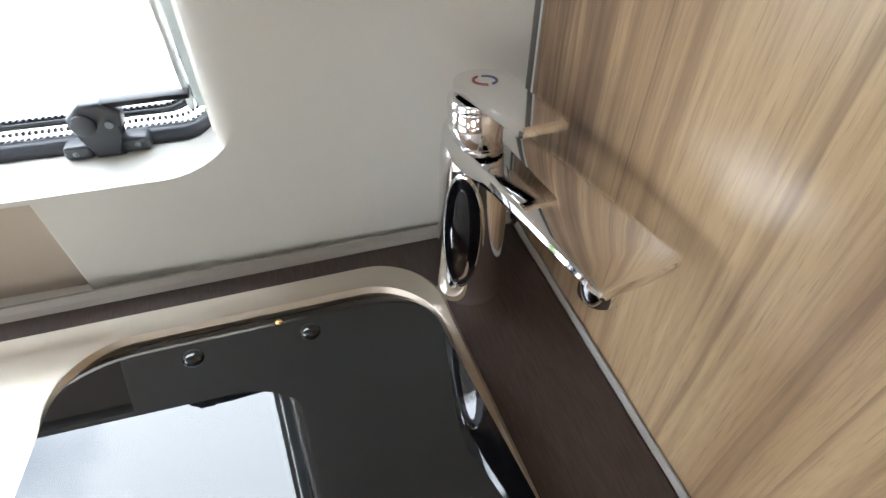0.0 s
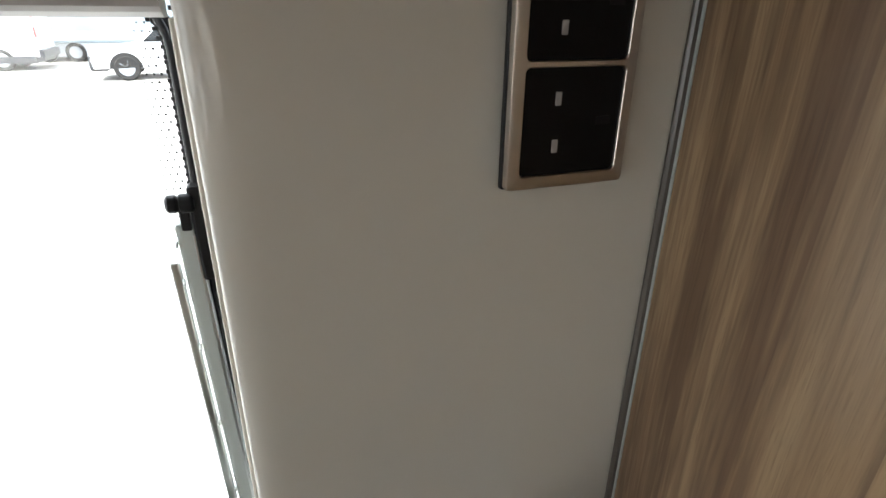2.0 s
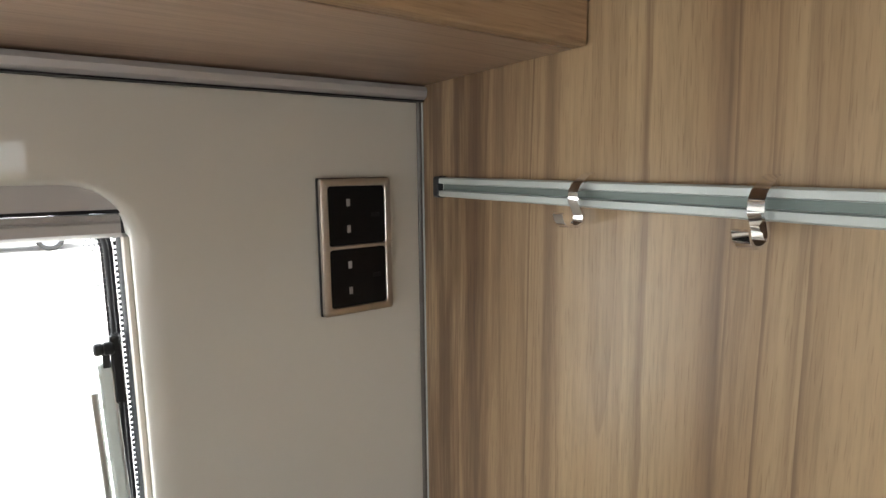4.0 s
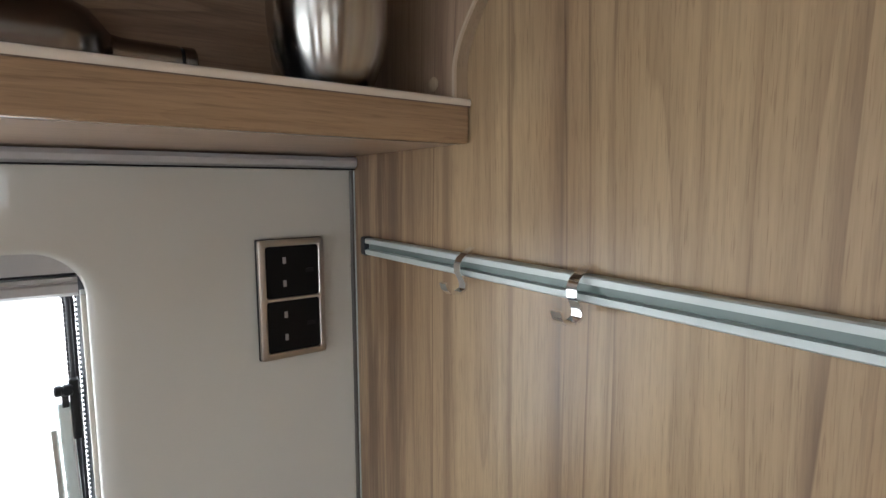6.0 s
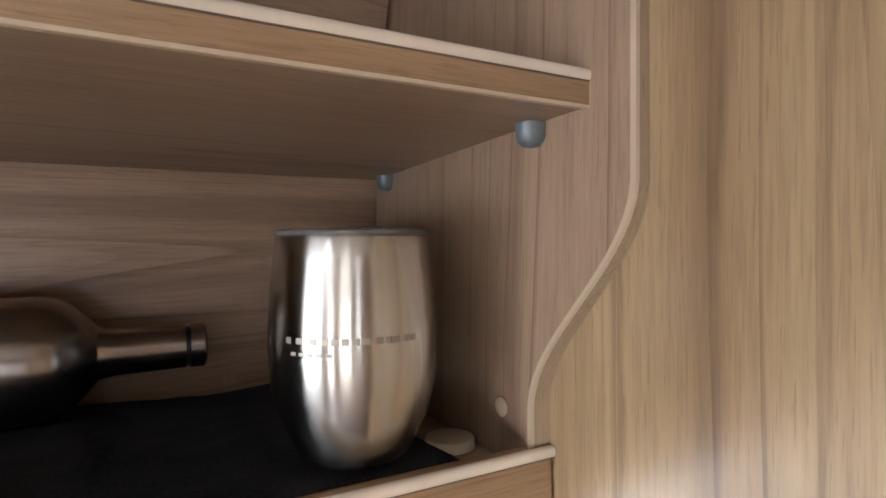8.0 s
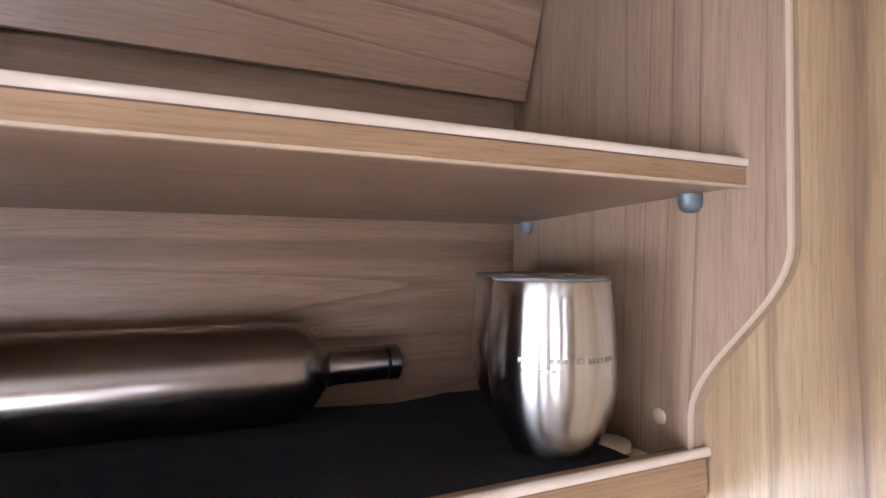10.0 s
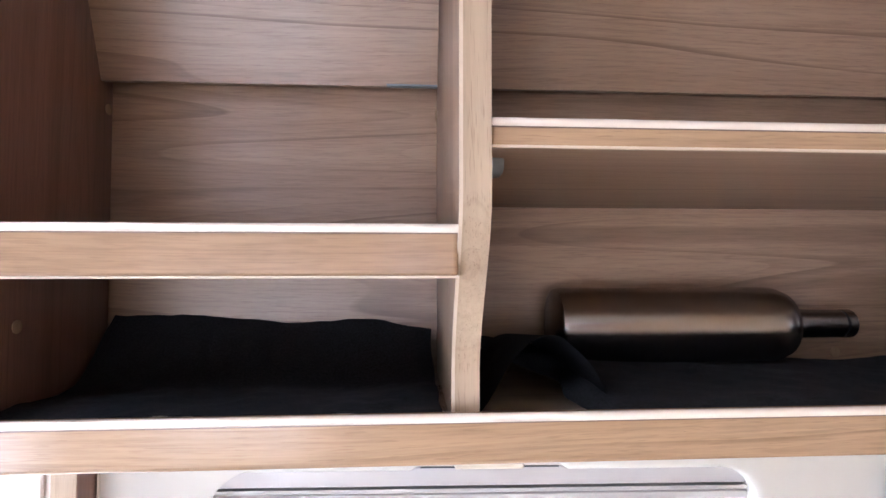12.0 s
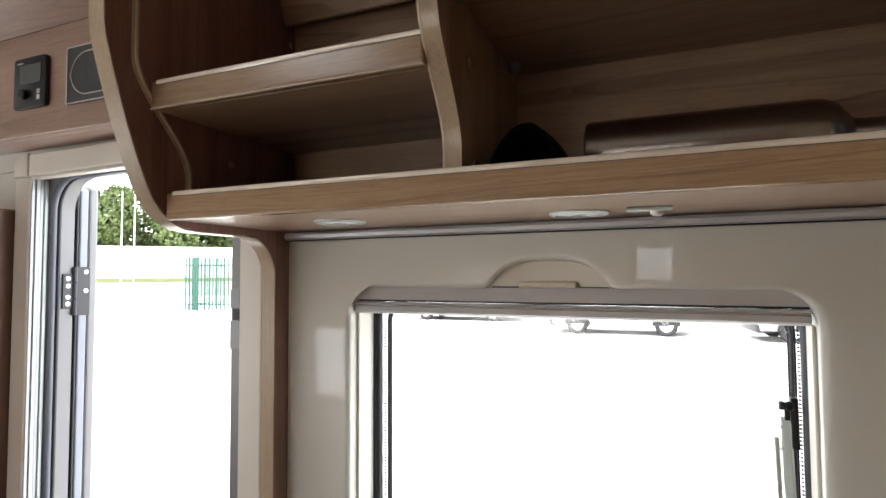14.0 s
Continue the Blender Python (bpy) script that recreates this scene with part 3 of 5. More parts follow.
def tap():
    """A single-lever mixer with a flat blade spout; its front looks along (fx, fy)."""
    cx, cy, z = -0.069, -0.070, COUNTER
    t = thing("kitchen_tap", (cx, cy, z), "chrome single-lever kitchen tap with a flat blade spout", "tap")
    bm = bmesh.new()
    n = 40
    rings = []
    for h, rx, ry, dy in ((0.0, 0.0262, 0.0262, 0), (0.002, 0.0264, 0.0264, 0), (0.0035, 0.0258, 0.0258, 0), (0.03, 0.0254, 0.0254, 0), (0.08, 0.0247, 0.0247, 0), (0.120, 0.0240, 0.0240, 0), (0.133, 0.0234, 0.0234, 0), (0.1375, 0.0205, 0.0205, 0), (0.139, 0.012, 0.012, 0)):
        rings.append([bm.verts.new((cx + rx * math.cos(2 * math.pi * i / n), cy + dy + ry * math.sin(2 * math.pi * i / n), z + h)) for i in range(n)])
    for a, b in zip(rings, rings[1:]):
        for i in range(n):
            j = (i + 1) % n
            bm.faces.new((a[i], a[j], b[j], b[i]))
    bm.faces.new(rings[-1])
    body = part("body", bm, CHROME, t, smooth=40)
    # the oval inset in the body
    way = Vector((-0.60, -0.80, 0)).normalized()
    side = Vector((way.y, -way.x, 0))
    def oval(half_w, half_h, steps, mat, name, label):
        bm = bmesh.new()
        loops = []
        for grow, depth in steps:
            loops.append([bm.verts.new(Vector((cx, cy, z + 0.073)) + way * (depth + 0.0026 - 0.5 * px * px / 0.0250) + side * px + Vector((0, 0, pz)))
                          for px, pz in [((half_w + grow) * math.cos(a), (half_h + grow) * math.sin(a)) for a in (math.tau * i / 40 for i in range(40))]])
        for a, b in zip(loops, loops[1:]):
            for i in range(len(a)):
                j = (i + 1) % len(a)
                bm.faces.new((a[i], a[j], b[j], b[i]))
        bm.faces.new(loops[-1])
        return part(name, bm, mat, body, label, smooth=40)

    oval(0.0135, 0.050, ((0.0022, 0.0205), (0.0016, 0.0232), (0.0004, 0.0236), (-0.0008, 0.0231)), CHROME, "oval_rim", "raised chrome oval")
    oval(0.0128, 0.0493, ((0.0, 0.0228), (-0.0002, 0.0234)), BLACK_GLASS, "oval_inset", "glossy black oval inset")
    oval(0.0068, 0.041, ((0.0, 0.0228), (-0.0004, 0.02375)), CHROME, "oval_slot", "narrow chrome strip")
    # spout blade
    front = Vector((0.175, -0.985, 0)).normalized()
    right = Vector((-front.y, front.x, 0))

    def at(f, s, h):
        return Vector((cx, cy, z)) + front * f + right * (s - 0.020 * max(0.0, f)) + Vector((0, 0, h))

    bm = bmesh.new()
    rows = []
    for f, w, top, low in ((-0.0225, 0.008, 0.1435, 0.134), (-0.0205, 0.0130, 0.1450, 0.130), (-0.012, 0.0200, 0.1460, 0.128), (0.005, 0.0228, 0.1470, 0.127), (0.022, 0.0238, 0.1480, 0.131), (0.04, 0.0244, 0.1490, 0.136), (0.06, 0.0248, 0.1502, 0.1405), (0.10, 0.0252, 0.1522, 0.1448), (0.140, 0.0254, 0.1537, 0.1468), (0.151, 0.0252, 0.1540, 0.1467), (0.1555, 0.0236, 0.1535, 0.1472), (0.1565, 0.0215, 0.1520, 0.1482)):
        rows.append([bm.verts.new(at(f, s, h)) for s, h in ((-w, (top + low) / 2 + 0.001), (-w + 0.0012, top - 0.0006), (-w + 0.004, top), (w - 0.004, top), (w - 0.0012, top - 0.0006), (w, (top + low) / 2 + 0.001), (w - 0.0025, low + 0.0006), (0, low), (-w + 0.0025, low + 0.0006))])
    for a, b in zip(rows, rows[1:]):
        for i in range(len(a)):
            j = (i + 1) % len(a)
            bm.faces.new((a[i], a[j], b[j], b[i]))
    bm.faces.new(rows[0])
    bm.faces.new(rows[-1])
    spout = part("spout", bm, CHROME, t, smooth=30)
    bm = lathe([(0.0105, 0.002), (0.0105, -0.007), (0.0085, -0.0095), (0.0, -0.0095)], 24, Matrix.Translation(at(0.146, -0.0135, 0.1473)))
    part("aerator", bm, CHROME, spout, "round chrome outlet under the tip", smooth=40)
    # cartridge neck
    bm = lathe([(0.0178, 0.0), (0.0182, 0.0015), (0.0184, 0.0182), (0.0178, 0.0190), (0.0178, 0.0198), (0.0188, 0.0205), (0.0190, 0.0242), (0.0180, 0.0258), (0.0, 0.0262)], 36, pose(cx + 0.001, cy + 0.004, z + 0.1395, -4, 0, 0))
    part("neck", bm, CHROME, t, smooth=40)
    # lever plate
    lf = Vector((0.118, -0.993, 0)).normalized()
    lr = Vector((-lf.y, lf.x, 0))
    origin = Vector((-0.0627, -0.0582, z + 0.1665))

    def lv(f, s, h):
        return origin + lf * f + lr * s + Vector((0, 0, h + 0.094 * f - 0.03 * s))

    outline = []
    for k in range(13):
        a = radians(90 + 180 * k / 12)
        outline.append((0.0165 * math.cos(a), 0.0190 * math.sin(a)))
    outline += [(0.035, -0.0170), (0.0727, -0.0152), (0.0749, -0.0137), (0.0749, 0.0137), (0.0727, 0.0152), (0.035, 0.0170)]
    outline = outline[::-1]
    bm = bmesh.new()
    loops = []
    for inset, h in ((0.0012, 0.0), (0.0, 0.0012), (0.0, 0.0052), (0.0012, 0.0066)):
        loops.append([bm.verts.new(lv(f * (1 - inset / 0.04), s * (1 - inset / 0.017), h)) for f, s in outline])
    for a, b in zip(loops, loops[1:]):
        for i in range(len(a)):
            j = (i + 1) % len(a)
            bm.faces.new((a[i], a[j], b[j], b[i]))
    bm.faces.new(loops[0])
    bm.faces.new(loops[-1])
    lever = part("lever", bm, CHROME, t, smooth=30)
    for col, a0 in ((RED, 190), (BLUE, 10)):
        bm = bmesh.new()
        vs = []
        for k in range(9):
            a = radians(a0 + 160 * k / 8)
            vs.append([bm.verts.new(lv(0.004 + r * math.cos(a), r * math.sin(a), 0.0070)) for r in (0.0066, 0.0082)])
        for a, b in zip(vs, vs[1:]):
            bm.faces.new((a[0], a[1], b[1], b[0]))
        part("temperature_mark", bm, col, lever, "red half ring" if col is RED else "blue half ring")


tap()
# ---------------- window ----------------


def window():
    w = thing("window_1", ((WX0 + WX1) / 2, 0.07, WZ0), "closed acrylic caravan window with a dark rubber seal", "window", kind="structure")

    x0, x1, z0, z1 = WX0, WX1, WZ0, WZ1
    # rubber seal
    path = [(p[0], 0.074, p[1]) for p in rounded(x0 + 0.003, x1 + 0.001, z0 + 0.004, z1 - 0.006, 0.036, 10)]
    part("seal", sweep(path, circle(0.0085, 10, 0.9, 1.0), up=(0, 1, 0), closed=True), RUBBER, w, "dark rubber seal", smooth=60)
    def strip(inset, y, r, name, mat, label="", flat=1.0):
        path = [(p[0], y, p[1]) for p in rounded(x0 + inset - 0.003, x1 - inset + 0.007, z0 + inset, z1 - inset, 0.034, 10)]
        part(name, sweep(path, circle(r, 8, 1.0, flat), up=(0, 1, 0), closed=True), mat, w, label, smooth=60)

    strip(0.0200, 0.0868, 0.0045, "backing", GREY_PLASTIC, "dark backing of the toothed strip", 0.25)
    strip(0.0205, 0.0830, 0.0022, "inner_seal", GREY_PLASTIC)

    def teeth(inset, y, size, mat, name, label, shift=0.0, step=0.0046):
        bm = bmesh.new()
        pts = [Vector((p[0], y, p[1])) for p in rounded(x0 + inset - 0.003, x1 - inset + 0.007, z0 + inset, z1 - inset, 0.034, 10)]
        carry = shift
        for a, b in zip(pts, pts[1:] + pts[:1]):
            d = b - a
            s = carry
            while s < d.length:
                p = a + d * (s / max(d.length, 1e-6))
                if p.z < 1.375:
                    box(p.x - size, p.x + size, p.y - 0.0022, p.y + 0.001, p.z - size, p.z + size, bm=bm)
                s += step
            carry = s - d.length
        part(name, bm, mat, w, label)

    teeth(0.0140, 0.0835, 0.00115, GREY_PLASTIC, "tooth_row", "fine dark teeth with bright gaps")
    teeth(0.0098, 0.0800, 0.00140, GREY_PLASTIC, "tooth_row", "fine dark teeth", 0.0010)
    teeth(0.0236, 0.0855, 0.00095, GREY_PLASTIC, "tooth_row", "fine dark teeth")
    # pane
    pane = prism(rounded(x0 - 0.004, x1 + 0.006, z0 + 0.002, z1 + 0.004, 0.034, 10), 1, 0.092, 0.0955)
    pane_ob = part("pane", pane, ACRYLIC, w, "clear acrylic pane")
    pane_ob.visible_shadow = False
    # printed dots, denser towards the frame
    bm = bmesh.new()
    for side in (0, 1):
        for i in range(84):
            for j in range(3):
                zz = z0 + 0.028 + i * 0.0042
                off = (0.0210 if side else 0.0250) + (j + 0.5 * (i % 2)) * 0.0036
                xx = x1 - off if side else x0 + off
                r = 0.00074 * (1 - 0.14 * j)
                if zz > 1.376 or (zz < 1.20 and j > 2):
                    continue
                vs = [bm.verts.new((xx + r * math.cos(a), 0.0917, zz + r * math.sin(a))) for a in (0.3, 1.35, 2.4, 3.44, 4.5, 5.54)]
                bm.faces.new(vs)
    part("printed_dots", bm, GREY_PLASTIC, pane_ob, "rows of fine printed dots")
    # blind housing at the top
    housing = prism([(0.0125, 1.4092), (0.0150, 1.4520), (0.062, 1.4520), (0.062, 1.4092)], 0, x0 + 0.003, x1 - 0.006)
    part("blind_housing", housing, PLASTIC_CREAM, w, "cream roller blind housing")
    lower = prism([(0.0100, 1.3905), (0.0105, 1.3960), (0.0118, 1.4075), (0.0124, 1.4090), (0.062, 1.4090), (0.062, 1.3905)], 0, x0 + 0.003, x1 - 0.006)
    part("blind_channel", lower, CASSETTE, w, "grey channel of the blind")
    groove = box(x0 + 0.004, x1 - 0.004, 0.018, 0.055, 1.3875, 1.3903)
    part("housing_gap", groove, BLACK, w)
    bar = prism([(0.014, 1.372), (0.011, 1.374), (0.011, 1.3805), (0.0135, 1.3820), (0.0110, 1.3835), (0.0118, 1.3866), (0.030, 1.3866), (0.030, 1.370), (0.020, 1.370)], 0, x0 + 0.002, x1 - 0.005)
    part("blind_bar", bar, CASSETTE, w, "grey bar of the rolled-up blind")
    for xx, s in ((x0, 1), (x1, -1)):
        bm = box(min(xx, xx + s * 0.004), max(xx, xx + s * 0.004), 0.020, 0.052, z0 + 0.03, 1.370, 0.001)
        part("blind_track", bm, PLASTIC_CREAM, w, "cream blind track")
    # stay and its knob
    sx, sy = -0.2500, 0.080

    def lean(bm):
        """The stay leans away from the frame towards its top."""
        for v in bm.verts:
            v.co.x -= 0.003 * (v.co.z - z0) / 0.27 + 0.004 * min(max((v.co.z - 1.06) / 0.17, 0.0), 1.0)
        return bm

    stay = part("stay", lean(box(sx - 0.0072, sx + 0.0042, sy - 0.004, sy + 0.004, z0 + 0.022, 1.262, 0.0025)), ALU_MATT, w, "grey aluminium telescopic window stay")
    part("stay_rod", lean(box(sx - 0.0142, sx - 0.0084, sy - 0.002, sy + 0.0035, z0 + 0.020, 1.238, 0.0015)), ALU, stay)
    part("stay_edge", lean(box(sx + 0.0018, sx + 0.0036, sy - 0.0048, sy - 0.0040, z0 + 0.03, 1.255)), ALU, stay)
    part("bracket", lean(box(sx + 0.0030, sx + 0.0110, sy - 0.0065, sy + 0.007, 1.226, 1.284, 0.002)), BLACK, stay)
    knob = lathe([(0.0, 0.0), (0.004, 0.0004), (0.0052, 0.0018), (0.0052, 0.0055), (0.0044, 0.0064), (0.0044, 0.0072), (0.0055, 0.008), (0.0055, 0.0135), (0.004, 0.0150), (0.0, 0.0150)], 20,
                 pose(sx - 0.0088, sy - 0.005, 1.2745, 0, 90, 0))
    part("knob", lean(knob), BLACK, stay, "ribbed black knob", smooth=40)
    part("knob_stem", lean(box(sx - 0.003, sx + 0.0025, sy - 0.006, sy + 0.001, 1.258, 1.272, 0.001)), BLACK, stay)
    for zz in (1.250, 1.226, 1.18, 1.12, 1.06):
        part("rivet", lean(lathe([(0.0025, 0), (0.002, 0.0012), (0, 0.0015)], 10, pose(sx - 0.0072, sy - 0.004, zz, 0, -90, 0))), ALU, stay, smooth=60)
    return w


win = window()


def latch(w):
    """The window catch on the sill: base, two feet, lever."""
    lx, y, z = -0.323, 0.060, WZ0
    base = part("catch", box(lx - 0.036, lx - 0.014, y - 0.006, y + 0.012, z, z + 0.012, 0.004, 3), GREY_PLASTIC, w, "dark grey window catch with a pivoting lever")
    part("foot", box(lx + 0.004, lx + 0.027, y - 0.004, y + 0.014, z, z + 0.013, 0.004, 3), GREY_PLASTIC, base)
    body = [(lx - 0.013, z + 0.001), (lx + 0.008, z + 0.001), (lx + 0.007, z + 0.018), (lx + 0.014, z + 0.026), (lx + 0.016, z + 0.037), (lx + 0.004, z + 0.046), (lx - 0.010, z + 0.046), (lx - 0.022, z + 0.036), (lx - 0.023, z + 0.028), (lx - 0.015, z + 0.020)]
    part("catch_body", prism(body, 1, y - 0.008, y + 0.008, 0.0032, seg=3), GREY_PLASTIC, base, smooth=35)
    part("pivot", lathe([(0.0085, 0.0), (0.0085, 0.003), (0.007, 0.0042), (0.0, 0.0042)], 22, pose(lx - 0.011, y - 0.008, z + 0.031, 90, 0, 0)), GREY_PLASTIC, base, smooth=40)
    part("screw", lathe([(0.003, 0.0), (0.003, 0.0015), (0.0, 0.002)], 12, pose(lx + 0.006, y - 0.008, z + 0.029, 90, 0, 0)), STUD, base, smooth=60)
    part("screw", lathe([(0.0025, 0.0), (0.0, 0.0012)], 10, pose(lx + 0.018, y - 0.0042, z + 0.007, 90, 0, 0)), STUD, base)
    part("screw", lathe([(0.0025, 0.0), (0.0, 0.0012)], 10, pose(lx - 0.027, y - 0.0062, z + 0.006, 90, 0, 0)), STUD, base)
    lever = sweep([(lx + 0.002, y + 0.000, z + 0.043), (lx + 0.020, y + 0.0, z + 0.043), (lx + 0.045, y + 0.002, z + 0.0425), (lx + 0.066, y + 0.003, z + 0.042)], rounded(-0.006, 0.006, -0.0026, 0.0026, 0.002, 2))
    part("catch_lever", lever, BLACK, base, "slim black lever", smooth=40)


latch(win)


IVORY = shader("ivory_plastic", (0.60, 0.54, 0.42), 0.4)
tab = part("pull_tab", box(-0.551, -0.479, 0.0040, 0.0118, 1.4085, 1.4160, 0.002), IVORY, win, "ivory pull tab of the blind")
part("tab_line", box(-0.586, -0.442, 0.0095, 0.0115, 1.4085, 1.4096), GREY_PLASTIC, tab)
askew(win)


# ---------------- sockets, rail, hooks ----------------
SOCKET_BLACK = shader("matt_black_plate", (0.003, 0.003, 0.0033), 0.5, 0.0, Specular_IOR_Level=0.2)
SHUTTER = shader("grey_shutter", (0.33, 0.32, 0.31), 0.4)


def sockets():
    t = thing("double_socket", (-0.0705, 0.0, 1.295), "double wall socket, black plates in a brushed nickel frame", "socket")
    x0, x1, z0, z1 = -0.103, -0.038, 1.2945, 1.4095
    part("back_plate", box(x0 - 0.0005, x1 + 0.0005, -0.005, -0.0004, z0 - 0.0005, z1 + 0.0005, 0.0012), BLACK, t)
    y0, y1, zm = -0.0095, -0.0052, 1.3520
    holes = [(z0 + 0.0062, zm - 0.0014), (zm + 0.0014, z1 - 0.0062)]
    # one moulded frame: a front with two rounded openings, soft edges and its sides
    bm = bmesh.new()
    rim = []

    def fold(shape, steps):
        """Folds a loop back over (inset, depth) steps; the first ring bounds the front."""
        rings = []
        for inset, y in steps:
            rings.append([bm.verts.new((px, y, pz)) for px, pz in shape(inset)])
        n = len(rings[0])
        rim.extend(bm.edges.new((rings[0][k], rings[0][(k + 1) % n])) for k in range(n))
        for a, b in zip(rings, rings[1:]):
            for k in range(n):
                q = (k + 1) % n
                bm.faces.new((a[k], a[q], b[q], b[k]))

    fold(lambda g: rounded(x0 + g, x1 - g, z0 + g, z1 - g, 0.0022, 5), ((0.0008, y0), (0.0002, y0 + 0.0004), (0.0, y0 + 0.0011), (0.0, y1)))
    for lo, hi in holes:
        fold(lambda g: rounded(x0 + 0.0066 - g, x1 - 0.0056 + g, lo - g, hi + g, 0.0026, 5), ((0.0004, y0), (0.0, y0 + 0.0005), (0.0, y1)))
    bmesh.ops.triangle_fill(bm, use_beauty=True, use_dissolve=False, edges=rim)
    part("bezel", bm, NICKEL, t, "brushed nickel frame", smooth=35)
    for lo, hi in holes:
        zc = (lo + hi) / 2
        plate = part("plate", prism(rounded(x0 + 0.0068, x1 - 0.0058, lo + 0.0002, hi - 0.0002, 0.0024, 5), 1, -0.0080, -0.0052, 0.0005), SOCKET_BLACK, t, "black socket plate")
        for dz in (-0.0111, 0.0111):
            part("shutter", box(-0.0796, -0.0764, -0.0084, -0.0079, zc + dz - 0.0031, zc + dz + 0.0031, 0.0004), SHUTTER, plate, "grey pin shutter")
        part("earth_slot", box(-0.0565, -0.0485, -0.0083, -0.0079, zc - 0.002, zc + 0.002), BLACK, plate)


sockets()


def rail():
    t = thing("utensil_rail", (-0.006, -0.35, 1.392), "grey-green aluminium hanging rail on the oak panel", "rail")
    sec = [(-0.0005, 1.3920), (-0.0085, 1.3920), (-0.0098, 1.3930), (-0.0098, 1.3968), (-0.0052, 1.3974), (-0.0052, 1.4026), (-0.0098, 1.4032), (-0.0098, 1.4070), (-0.0085, 1.4080), (-0.0005, 1.4080)]
    def slope(bm):
        """The rail drops slightly away from the corner."""
        for v in bm.verts:
            v.co.z += 0.0012 + 0.0155 * (v.co.y + 0.043)
        return bm

    part("profile", slope(prism(sec, 1, -0.80, -0.040, 0.0)), ALU_MATT, t)
    part("channel", slope(box(-0.0058, -0.0053, -0.79, -0.045, 1.3976, 1.4024)), shader("deep_grey_channel", (0.16, 0.20, 0.19), 0.4, 0.3), t)
    part("end_cap", slope(prism(rounded(-0.0108, -0.0003, 1.3908, 1.4092, 0.003, 4), 1, -0.0430, -0.0355, 0.0008)), GREY_PLASTIC, t, "dark end cap")


rail()


def hook(y):
    """A bent chrome strip that clips over the rail and ends in a small upturned hook."""
    bm = bmesh.new()
    path = [(-0.0012, 1.4128), (-0.0055, 1.4112), (-0.0138, 1.4056), (-0.0160, 1.4020), (-0.0160, 1.3962), (-0.0126, 1.3906), (-0.0108, 1.3866), (-0.0116, 1.3826), (-0.0165, 1.3806), (-0.0235, 1.3810), (-0.0278, 1.3846), (-0.0296, 1.3892)]
    w, th = 0.0038, 0.0010
    rows = []
    for i, (x, z) in enumerate(path):
        a, b = path[max(i - 1, 0)], path[min(i + 1, len(path) - 1)]
        d = Vector((b[0] - a[0], b[1] - a[1])).normalized()
        nx, nz = -d.y * th, d.x * th
        rows.append([bm.verts.new((x + sx * nx, sy * w, z + sx * nz)) for sx, sy in ((-1, -1), (-1, 1), (1, 1), (1, -1))])
    for a, b in zip(rows, rows[1:]):
        for i in range(4):
            j = (i + 1) % 4
            bm.faces.new((a[i], a[j], b[j], b[i]))
    bm.faces.new(rows[0])
    bm.faces.new(rows[-1])
    bmesh.ops.translate(bm, verts=bm.verts, vec=(0, y, 0.0012 + 0.0155 * (y + 0.043)))
    return solo("rail_hook", bm, CHROME, "polished chrome hook clipped over the hanging rail", "hook", "hooks on the rail", smooth=40, origin=(-0.012, y, 1.392))


first_hook = hook(-0.197)
copy_thing(first_hook, Matrix.Translation((-0.012, -0.305, 1.3903)))

# ---------------- overhead locker ----------------
BACK = 0.031
PALE_BEAD = shader("pale_bead", (0.52, 0.425, 0.315), 0.3)
# pale tan bead, its colour lightened to carry daylight's glint along the rails
EDGING = shader("pale_edging_with_glint", (0.72, 0.64, 0.55), 0.10, 0.0, Specular_IOR_Level=0.9, Coat_Weight=1.0, Coat_Roughness=0.06)
GROOVE = shader("brown_groove", (0.13, 0.085, 0.06), 0.5)
TOP = 1.96


